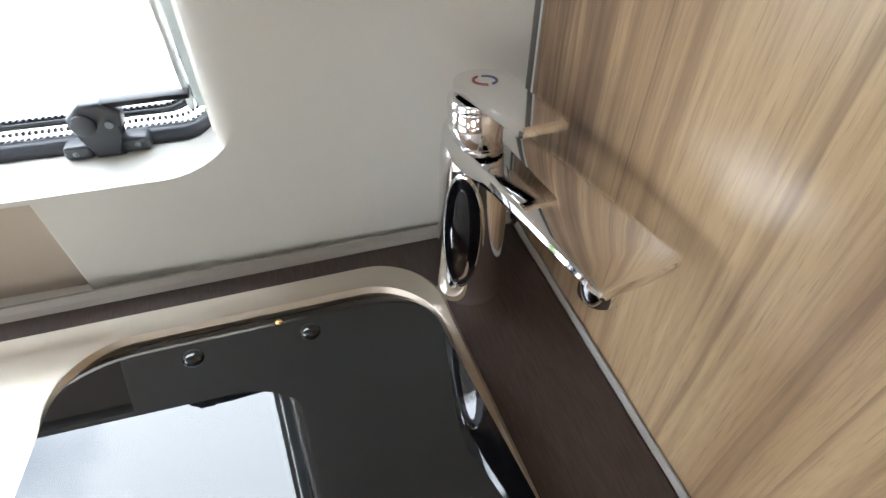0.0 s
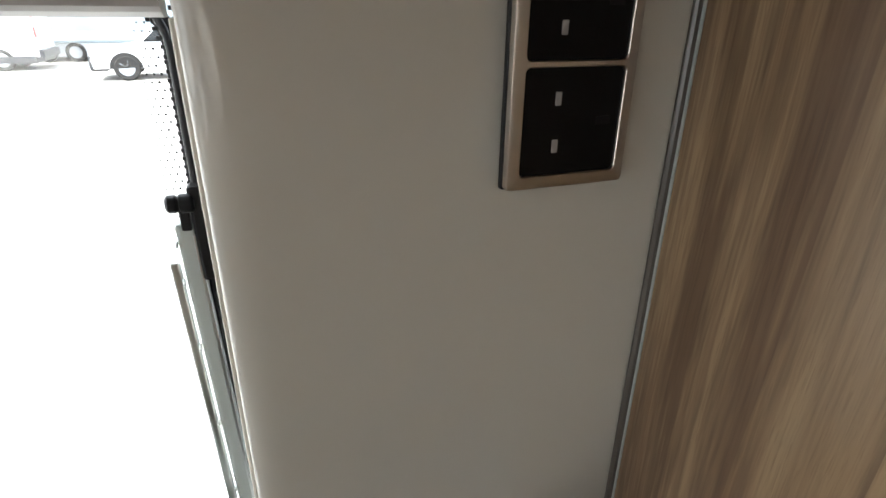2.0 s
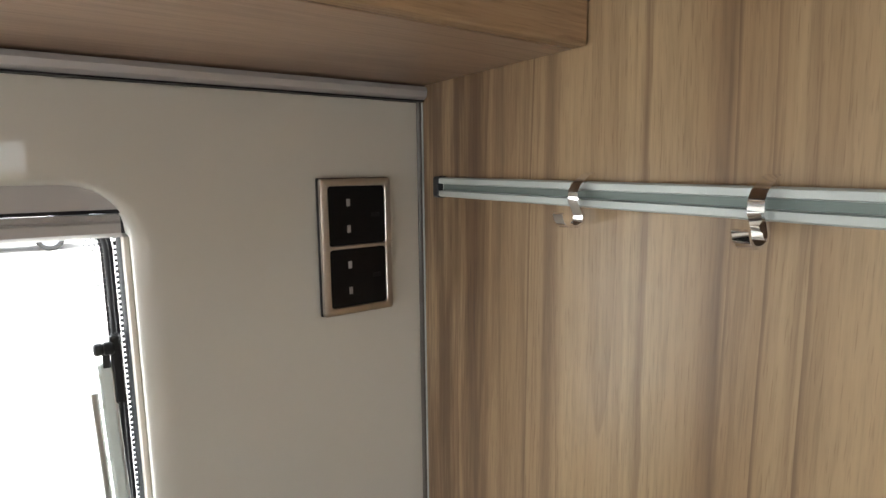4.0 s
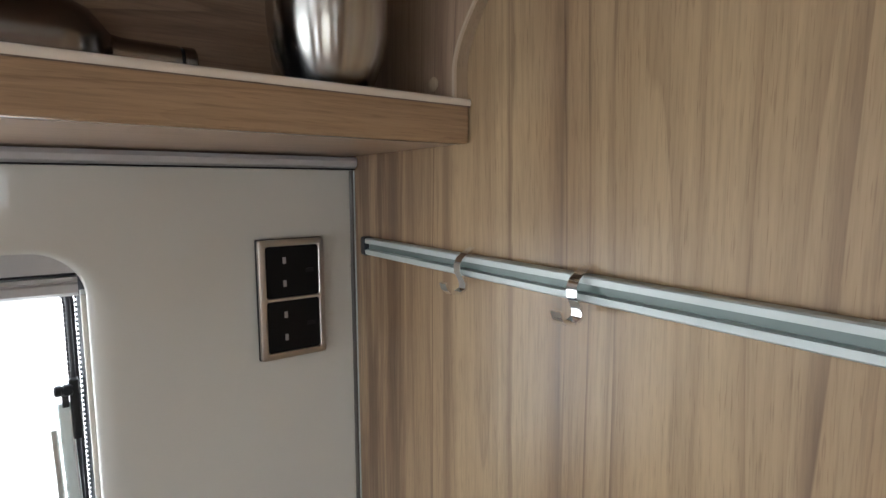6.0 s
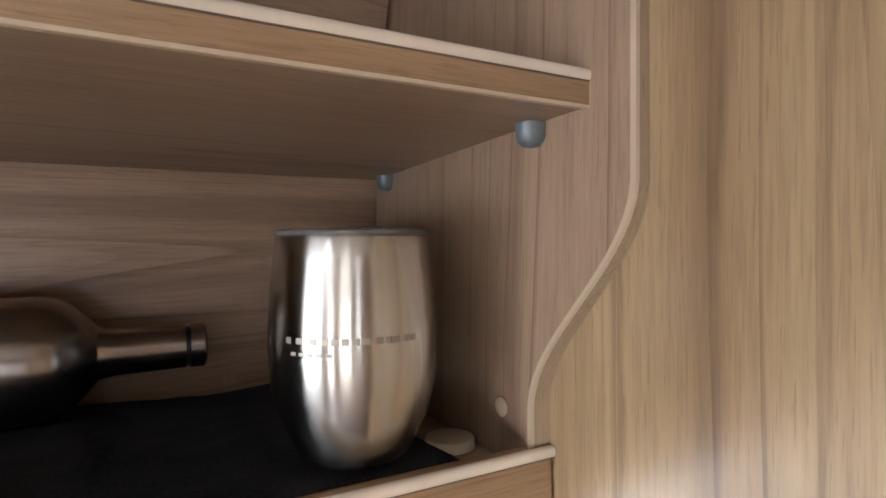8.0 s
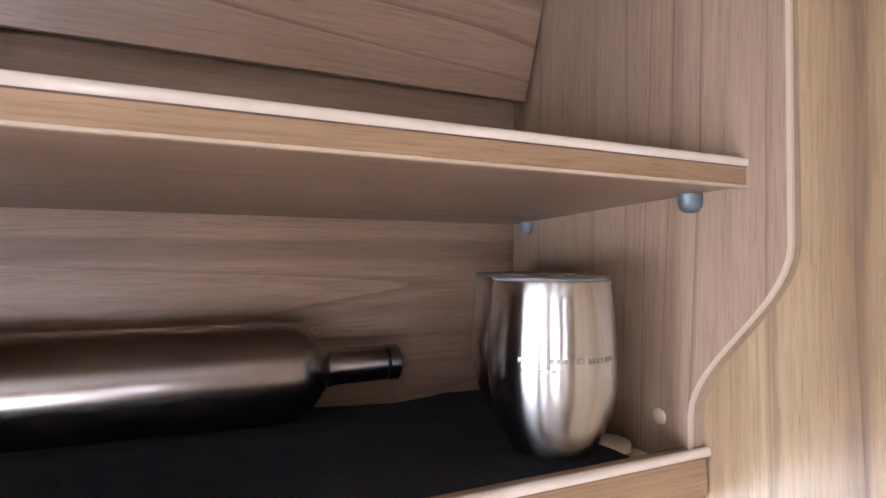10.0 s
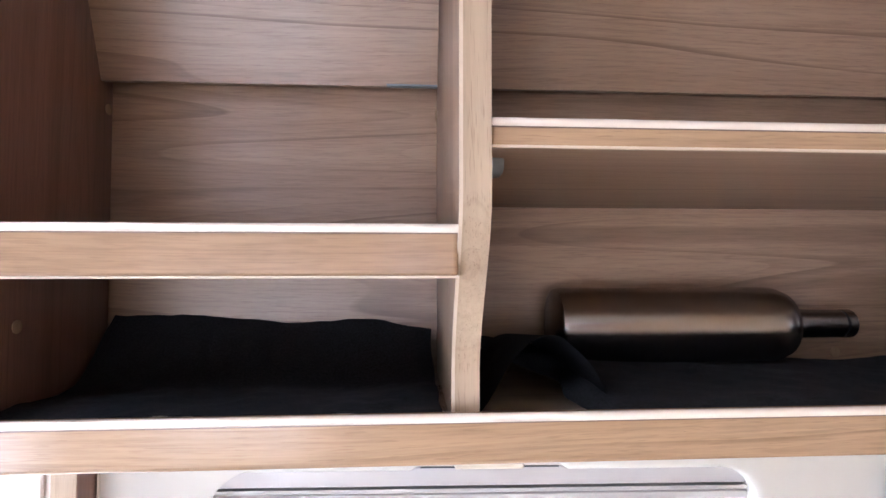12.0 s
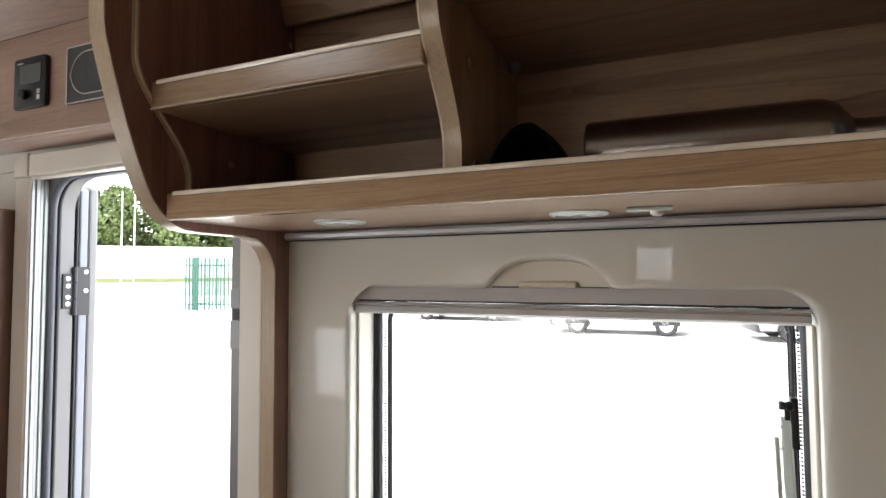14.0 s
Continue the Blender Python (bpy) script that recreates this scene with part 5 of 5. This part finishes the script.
    for z0, z1 in ((-0.056, -0.024), (-0.022, 0.010), (0.012, 0.044)):
        part("hinge_barrel", lathe([(0.0, z0), (0.0055, z0), (0.0055, z1), (0.0, z1)], 14, Matrix.Translation((hx + 0.002, 0.0610, hz))), GREY_PLASTIC, h, smooth=40)
    part("hinge_leaf", box(hx, hx + 0.003, 0.0650, 0.0930, hz - 0.057, hz + 0.045, 0.001), GREY_PLASTIC, h)
    for dz in (-0.032, -0.018, 0.005, 0.020):
        part("screw", lathe([(0.0046, 0.0), (0.0046, 0.001), (0.0, 0.002)], 12, pose(hx + 0.003, 0.0475, hz + dz, 0, 90, 0)), CHROME, h, smooth=50)
    for dz in (0.034, -0.006):
        part("screw", lathe([(0.0046, 0.0), (0.0046, 0.001), (0.0, 0.002)], 12, pose(hx + 0.003, 0.0840, hz + dz, 0, 90, 0)), CHROME, h, smooth=50)
    # strike plates
    for z0, z1 in ((1.3735, 1.4045), (1.3090, 1.3535)):
        part("strike_plate", box(DX1 - 0.0215, DX1 - 0.002, -0.0025, -0.0002, z0, z1, 0.0008), shader("strike_grey_%d" % int(z0 * 1000), (0.24, 0.25, 0.26), 0.4, 0.2), d, "grey strike plate")
    part("strike_gap", box(DX1 - 0.016, DX1 - 0.003, -0.0020, -0.0002, 1.3545, 1.3725), BLACK, d)
    # the leaf, swung out flat against the outside
    leaf = part("leaf", box(x0 - 0.53, x0 - 0.0135, 0.0665, 0.1115, 0.03, DZ - 0.026, 0.004), PLASTIC_CREAM, d, "door leaf swung open outside")
    part("leaf_seal", box(x0 - 0.0130, x0 - 0.0010, 0.0665, 0.0715, 0.03, DZ - 0.030, 0.002, 3), RUBBER, leaf, "dark rubber seal")
    part("leaf_profile", box(x0 - 0.0130, x0 + 0.0005, 0.0720, 0.0905, 0.03, DZ - 0.030, 0.004, 3), shader("blue_grey_profile", (0.24, 0.26, 0.30), 0.35, 0.2), leaf, "blue-grey edge profile")
    part("leaf_skin", box(x0 - 0.0130, x0 + 0.0005, 0.0910, 0.1115, 0.03, DZ - 0.024, 0.006, 3), liner_grey, leaf, "grey outer skin")

    return d


askew(door())
over_wall = solo("wall_over_door", box(-1.70, -0.9065, 0.0, 0.060, DZ + 0.0045, 2.0), WALL, "cream wall above the door", "wall", kind="structure")
lft = bmesh.new()
box(-3.3, DX0 - 0.0205, 0.0, 0.060, 0.0, DZ + 0.003, bm=lft)
box(-3.3, -1.7005, 0.0, 0.060, DZ + 0.003, 2.0, bm=lft)
left_wall = solo("wall_left", lft, WALL, "cream wall beside the door", "wall", kind="structure")
post_wall = solo("wall_post", box(DX1 + 0.0205, -0.9065, 0.0, 0.098, 0.0, DZ + 0.003), PLASTIC_CREAM, "cream wall between door and locker post", "wall", kind="structure")
for ob in (over_wall, left_wall, post_wall):
    askew(ob)
cab = thing("tall_cabinet", (-1.62, -0.15, 0.0), "dark red-brown wooden cabinet beside the door", "cabinet")
part("body", box(-1.90, DX0 - 0.060, -0.10, 0.040, 0.0, 1.560, 0.003), WOOD_BROWN, cab)


def over_door_box():
    t = thing("control_cabinet", (-1.25, -0.03, 1.685), "oak-look box above the door with control panels", "cabinet")
    x0, x1 = -1.640, -0.9325
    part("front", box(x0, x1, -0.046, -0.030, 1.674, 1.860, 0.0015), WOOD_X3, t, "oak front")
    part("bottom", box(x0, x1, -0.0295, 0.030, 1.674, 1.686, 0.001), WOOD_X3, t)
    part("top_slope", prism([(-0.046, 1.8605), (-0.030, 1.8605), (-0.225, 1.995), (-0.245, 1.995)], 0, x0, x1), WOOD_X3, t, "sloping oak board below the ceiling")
    return t


over_door_box()


def control_panel():
    x0, x1, z0, z1 = -1.449, -1.361, 1.721, 1.811
    t = thing("thermostat", ((x0 + x1) / 2, -0.046, z0), "small black thermostat with a dial above the door", "thermostat")
    part("case", prism(rounded(x0, x1, z0, z1, 0.006, 4), 1, -0.054, -0.0463, 0.0012), BLACK, t, smooth=30)
    part("screen", box(x0 + 0.018, x1 - 0.012, -0.0550, -0.0539, z0 + 0.042, z1 - 0.014, 0.0003), SCREEN, t, "dark display")
    part("dial", lathe([(0.009, 0.0), (0.009, 0.006), (0.0075, 0.0075), (0.0, 0.0075)], 24, pose(x0 + 0.033, -0.054, z0 + 0.024, 90, 0, 0)), BLACK, t, smooth=40)
    part("icon", box(x1 - 0.022, x1 - 0.014, -0.0546, -0.0540, z0 + 0.022, z0 + 0.030), CASSETTE, t, "small pale symbol")
    part("icon", box(x1 - 0.022, x1 - 0.014, -0.0546, -0.0540, z0 + 0.012, z0 + 0.020), WHITE, t, "small pale symbol")
    part("brand_bar", box(x0 + 0.010, x0 + 0.026, -0.0545, -0.0540, z1 - 0.010, z1 - 0.0075), CASSETTE, t)


control_panel()


def radio_panel():
    x0, x1, z0, z1 = -1.311, -1.106, 1.715, 1.813
    t = thing("heater_panel", ((x0 + x1) / 2, -0.046, z0), "dark panel with a pale oval outline and round knob", "control panel")
    part("case", box(x0, x1, -0.0505, -0.0463, z0, z1, 0.001), shader("panel_dark", (0.010, 0.011, 0.012), 0.45), t)
    outer, inner = rounded(x0 + 0.010, x1 - 0.010, z0 + 0.012, z1 - 0.012, 0.0415, 10), rounded(x0 + 0.0118, x1 - 0.0118, z0 + 0.0138, z1 - 0.0138, 0.0397, 10)
    part("outline", frame_ring(outer, inner, lambda u, v: (u, -0.0513, v), lambda u, v: (u, -0.0503, v)), NICKEL, t, "pale oval line")
    fo, fi = rounded(x0, x1, z0, z1, 0.001, 3), rounded(x0 + 0.0022, x1 - 0.0022, z0 + 0.0022, z1 - 0.0022, 0.001, 3)
    part("border", frame_ring(fo, fi, lambda u, v: (u, -0.0512, v), lambda u, v: (u, -0.0503, v)), NICKEL, t, "thin nickel border")
    part("display", box(x0 + 0.050, x0 + 0.105, -0.0513, -0.0504, z0 + 0.036, z0 + 0.072, 0.0003), SCREEN, t)
    ro = circle(0.0175, 28)
    ri = circle(0.0150, 28)
    kx, kz = x1 - 0.048, (z0 + z1) / 2
    part("knob_ring", frame_ring(ro, ri, lambda u, v: (kx + u, -0.058, kz + v), lambda u, v: (kx + u, -0.0504, kz + v)), NICKEL, t, "nickel knob ring")
    part("knob", lathe([(0.0148, 0.0), (0.0148, 0.006), (0.0, 0.0065)], 28, pose(kx, -0.0505, kz, 90, 0, 0)), BLACK, t, smooth=40)
    part("indicator", box(x0 + 0.095, x0 + 0.103, -0.0514, -0.0508, z1 - 0.032, z1 - 0.024), shader("green_mark", (0.02, 0.35, 0.1), 0.4), t, "small green mark")


radio_panel()

# ---------------- outside ----------------
GZ = -0.5
solo("ground", prism([(-1500, -1500), (1500, -1500), (1500, 1500), (-1500, 1500)], 2, GZ - 0.2, GZ), CONCRETE, "pale dusty concrete yard", "ground", kind="structure")


def wheel(car, m):
    w = part("wheel", lathe([(0.20, -0.09), (0.29, -0.10), (0.325, -0.07), (0.325, 0.07), (0.29, 0.10), (0.20, 0.09)], 28, m), TYRE, car, "black tyre", smooth=40)
    rim = part("rim", lathe([(0.215, 0.085), (0.215, 0.060), (0.19, 0.05), (0.06, 0.065), (0.0, 0.07)], 28, m), CAR_SILVER, w, "silver wheel rim", smooth=40)
    bm = bmesh.new()
    for k in range(5):
        a = radians(72 * k)
        b = box(0.04, 0.205, -0.022, 0.022, 0.068, 0.088, 0.004)
        bmesh.ops.transform(b, verts=b.verts, matrix=m @ Matrix.Rotation(a, 4, "Z"))
        me = bpy.data.meshes.new("tmp")
        b.to_mesh(me)
        b.free()
        bm.from_mesh(me)
        bpy.data.meshes.remove(me)
    part("spokes", bm, CAR_SILVER, w)


def car(x, y, yaw, paint, label, tall=1.0, dark_front=True):
    """A parked car; its nose points along local -x."""
    t = thing("parked_car", (x, y, GZ), label, "car", "parked cars")
    m = Matrix.Translation((x, y, GZ)) @ Matrix.Rotation(radians(yaw), 4, "Z")

    def placed(bm):
        bmesh.ops.transform(bm, verts=bm.verts, matrix=m)
        return bm

    h = tall
    lower = [(-2.1, 0.30), (-2.15, 0.55), (-2.05, 0.72), (-1.2, 0.90 * h), (2.05, 0.95 * h), (2.12, 0.60), (2.05, 0.30)]
    part("body", placed(prism(lower, 1, -0.88, 0.88, 0.09, seg=3)), paint, t, smooth=40)
    cabin = [(-1.15, 0.88 * h), (-0.45, 1.42 * h), (0.2, 1.50 * h), (1.5, 1.46 * h), (2.0, 0.92 * h)]
    part("cabin", placed(prism(cabin, 1, -0.76, 0.76, 0.08, seg=3)), paint, t, smooth=40)
    for sgn in (-1, 1):
        win_side = [(-0.85, 0.97 * h), (-0.40, 1.36 * h), (0.25, 1.42 * h), (0.25, 0.97 * h)]
        part("side_window", placed(prism(win_side, 1, sgn * 0.755, sgn * 0.765)), CAR_GLASS, t)
        win_side = [(0.33, 0.97 * h), (0.33, 1.42 * h), (1.40, 1.39 * h), (1.70, 0.98 * h)]
        part("side_window", placed(prism(win_side, 1, sgn * 0.755, sgn * 0.765)), CAR_GLASS, t)
        for wx in (-1.32, 1.30):
            arch = prism([(0.40 * math.cos(radians(a)) + wx, 0.32 + 0.40 * math.sin(radians(a))) for a in range(0, 181, 15)], 1, sgn * 0.884, sgn * 0.888)
            part("wheel_arch", placed(arch), TYRE, t)
            wheel(t, m @ Matrix.Translation((wx, sgn * 0.80, 0.325)) @ Matrix.Rotation(radians(-90 * sgn), 4, "X"))
    if dark_front:
        part("bumper", placed(box(-2.20, -1.75, -0.80, 0.80, 0.25, 0.62, 0.06, 3)), GREY_PLASTIC, t, "dark grey bumper", smooth=40)
    for sgn in (-0.6, 0.6):
        part("headlight", placed(box(-2.14, -1.95, sgn - 0.17, sgn + 0.17, 0.62, 0.74, 0.03)), shader("headlight_glass", (0.7, 0.72, 0.75), 0.1), t, "clear headlight")
    return t


car(-1.8, 17.9, 3, CAR_WHITE, "white parked car with silver wheels and dark bumper")
car(3.9, 17.6, 8, CAR_SILVER, "silver parked car in the yard")


def tree(x, y, height, seed):
    rnd = random.Random(seed)
    t = thing("tree", (x, y, GZ), "leafy green tree beyond the yard", "tree", "trees beyond the yard")
    bm = lathe([(0.30, 0.0), (0.22, height * 0.2), (0.15, height * 0.5), (0.05, height * 0.85), (0.0, height * 0.9)], 9, Matrix.Translation((x, y, GZ)))
    part("trunk", bm, BARK, t)
    for k in range(6):
        a, z0 = rnd.uniform(0, 6.28), height * rnd.uniform(0.25, 0.6)
        r = height * rnd.uniform(0.2, 0.32)
        p0 = Vector((x, y, GZ + z0))
        p1 = p0 + Vector((math.cos(a) * r, math.sin(a) * r, r * 0.7))
        part("limb", sweep([p0, (p0 + p1) / 2 + Vector((0, 0, 0.2)), p1], circle(0.06, 6)), BARK, t)
    bm = bmesh.new()
    blobs = [(rnd.gauss(0, 0.17) * height, rnd.gauss(0, 0.17) * height, height * rnd.uniform(0.32, 0.92), height * rnd.uniform(0.10, 0.19)) for _ in range(34)]
    for bx, by, bz, br in blobs:
        for _ in range(360):
            d = Vector((rnd.gauss(0, 1), rnd.gauss(0, 1), rnd.gauss(0, 1))).normalized() * br * rnd.uniform(0.65, 1.08)
            c = Vector((x + bx, y + by, GZ + bz)) + d
            s = rnd.uniform(0.16, 0.34)
            u = Vector((rnd.gauss(0, 1), rnd.gauss(0, 1), rnd.gauss(0, 1))).normalized()
            v = u.orthogonal().normalized()
            bm.faces.new([bm.verts.new(c + u * s * a + v * s * 0.6 * b) for a, b in ((-1, 0), (0, -1), (1, 0), (0, 1))])
    part("crown", bm, LEAF, t, "loose green crown")


for k, (tx, ty, th) in enumerate(((-58, 39, 12.0), (-54, 46, 12.2), (-49, 50, 14.0), (-46, 57, 12.0), (-62, 34, 11.0), (-41, 60, 13.0))):
    tree(tx, ty, th, 20 + k)


def fence(x0, y0, x1, y1, n):
    t = thing("palisade_fence", (x0, y0, GZ), "green painted steel palisade fence", "fence")
    a, b = Vector((x0, y0, GZ)), Vector((x1, y1, GZ))
    d = (b - a).normalized()
    nrm = Vector((-d.y, d.x, 0))
    rot = Matrix((( d.x, nrm.x, 0), (d.y, nrm.y, 0), (0, 0, 1))).to_4x4()
    me = None
    for k in range(n):
        c = a + (b - a) * (k / (n - 1))
        if me is None:
            pale = part("pale", prism([(-0.035, 0.03), (0.035, 0.03), (0.035, 2.80), (0.0, 2.95), (-0.035, 2.80)], 1, -0.012, 0.012), FENCE_GREEN, t)
            bmx = pale.data
            bmx.transform(Matrix.Translation(BASE[t.name]))
            pale.matrix_local = Matrix.Translation(c - a) @ rot
            me = pale.data
        else:
            ob = new("pale", me)
            ob.parent = t
            ob.matrix_local = Matrix.Translation(c - a) @ rot
    for z in (0.35, 2.45):
        part("rail", sweep([a + Vector((0, 0, z)), b + Vector((0, 0, z))], rounded(-0.03, 0.03, -0.03, 0.03, 0.005, 1)), FENCE_GREEN, t)
    for k in range(3, n, 11):
        c = a + (b - a) * (k / (n - 1))
        part("post", box(c.x - 0.05, c.x + 0.05, c.y - 0.05, c.y + 0.05, GZ, GZ + 2.9), FENCE_GREEN, t)


pole = solo("flag_pole", lathe([(0.055, 0.0), (0.045, 4.0), (0.03, 8.2), (0.0, 8.25)], 10, Matrix.Translation((-37.9, 27.4, GZ))), WHITE, "slim white pole standing beyond the yard", "pole", "poles beyond the yard", origin=(-37.9, 27.4, GZ), smooth=40)
copy_thing(pole, Matrix.Translation((-37.2, 27.9, GZ)))
fence(-24.3, 21.0, -16.8, 24.1, 40)
fence(-24.3, 21.0, -24.6, 24.0, 14)
hut = thing("long_building", (-52, 36, GZ), "long low white building beyond the yard", "building")
bm = box(-22, 22, -2.5, 2.5, 0, 4.7, 0.02)
bmesh.ops.transform(bm, verts=bm.verts, matrix=Matrix.Translation((-46, 41, GZ)) @ Matrix.Rotation(radians(47), 4, "Z"))
part("wall", bm, RENDERED, hut)
gr = bmesh.new()
prism([(-23, -4.5), (23, -4.5), (23, -2.6), (-23, -2.6)], 2, 1.3, 1.65, bm=gr)
bmesh.ops.transform(gr, verts=gr.verts, matrix=Matrix.Translation((-46, 41, GZ)) @ Matrix.Rotation(radians(47), 4, "Z"))
solo("verge", gr, GRASS, "narrow grass verge before the building", "verge", kind="structure")
rw = box(-23, 23, -4.4, -2.6, 0.0, 1.29, 0.01)
bmesh.ops.transform(rw, verts=rw.verts, matrix=Matrix.Translation((-46, 41, GZ)) @ Matrix.Rotation(radians(47), 4, "Z"))
solo("retaining_wall", rw, CONCRETE, "pale concrete retaining wall under the verge", "wall", kind="structure")


def van(x0, x1, y0, y1, label):
    """A panel van, side on."""
    t = thing("parked_van", ((x0 + x1) / 2, (y0 + y1) / 2, GZ), label, "van")
    z = GZ
    body = [(x0, z + 0.38), (x0 - 0.05, z + 0.75), (x0 + 0.25, z + 1.05), (x0 + 0.95, z + 1.75), (x0 + 1.35, z + 2.15), (x0 + 1.9, z + 2.25), (x1 - 0.1, z + 2.25), (x1, z + 2.1), (x1, z + 0.38)]
    part("body", prism(body, 1, y0, y1, 0.10, seg=3), CAR_WHITE, t, smooth=40)
    part("sill", box(x0 + 0.2, x1 - 0.1, y0 - 0.02, y1 + 0.02, z + 0.22, z + 0.42, 0.02), GREY_PLASTIC, t, "dark sill")
    part("bumper", box(x1 - 0.03, x1 + 0.10, y0 + 0.05, y1 - 0.05, z + 0.35, z + 0.60, 0.03), GREY_PLASTIC, t)
    glass = [(x0 + 1.0, z + 1.20), (x0 + 1.35, z + 1.85), (x0 + 1.95, z + 1.85), (x0 + 1.95, z + 1.20)]
    part("side_window", prism(glass, 1, y0 - 0.008, y0 + 0.01), CAR_GLASS, t)
    for zz in (1.5, 0.95):
        part("tail_light", box(x1 - 0.01, x1 + 0.03, y0 + 0.02, y0 + 0.16, z + zz, z + zz + 0.3, 0.01), RED, t)
    for wx in (x0 + 0.95, x1 - 1.0):
        for wy in (y0 + 0.08, y1 - 0.08):
            wheel(t, Matrix.Translation((wx, wy, z + 0.325)) @ Matrix.Rotation(radians(90 if wy < (y0 + y1) / 2 else -90), 4, "X"))


van(-10.8, -5.9, 20.3, 22.2, "white panel van parked in the yard")


def trailer(x0, x1, y0, y1):
    t = thing("trailer", ((x0 + x1) / 2, (y0 + y1) / 2, GZ), "long pale blue trailer with a white stripe", "trailer")
    z = GZ
    part("body", box(x0, x1, y0, y1, z + 0.62, z + 2.9, 0.08, 3), VAN_BLUE, t, smooth=40)
    part("stripe", box(x0 + 0.05, x1 - 0.05, y0 - 0.012, y0 + 0.02, z + 0.74, z + 1.0), CAR_WHITE, t, "white stripe")
    part("skirt", box(x0 + 0.1, x1 - 0.1, y0 + 0.06, y1 - 0.06, z + 0.18, z + 0.62, 0.02), CAR_SILVER, t, "grey skirt")
    for wx in (x0 + 2.5, x0 + 3.4, x1 - 3.0):
        for sg in (0, 1):
            wy = y1 - 0.10 if sg else y0 + 0.10
            wheel(t, Matrix.Translation((wx, wy, z + 0.325)) @ Matrix.Rotation(radians(-90 if sg else 90), 4, "X"))


trailer(-9.0, 4.5, 23.2, 25.6)
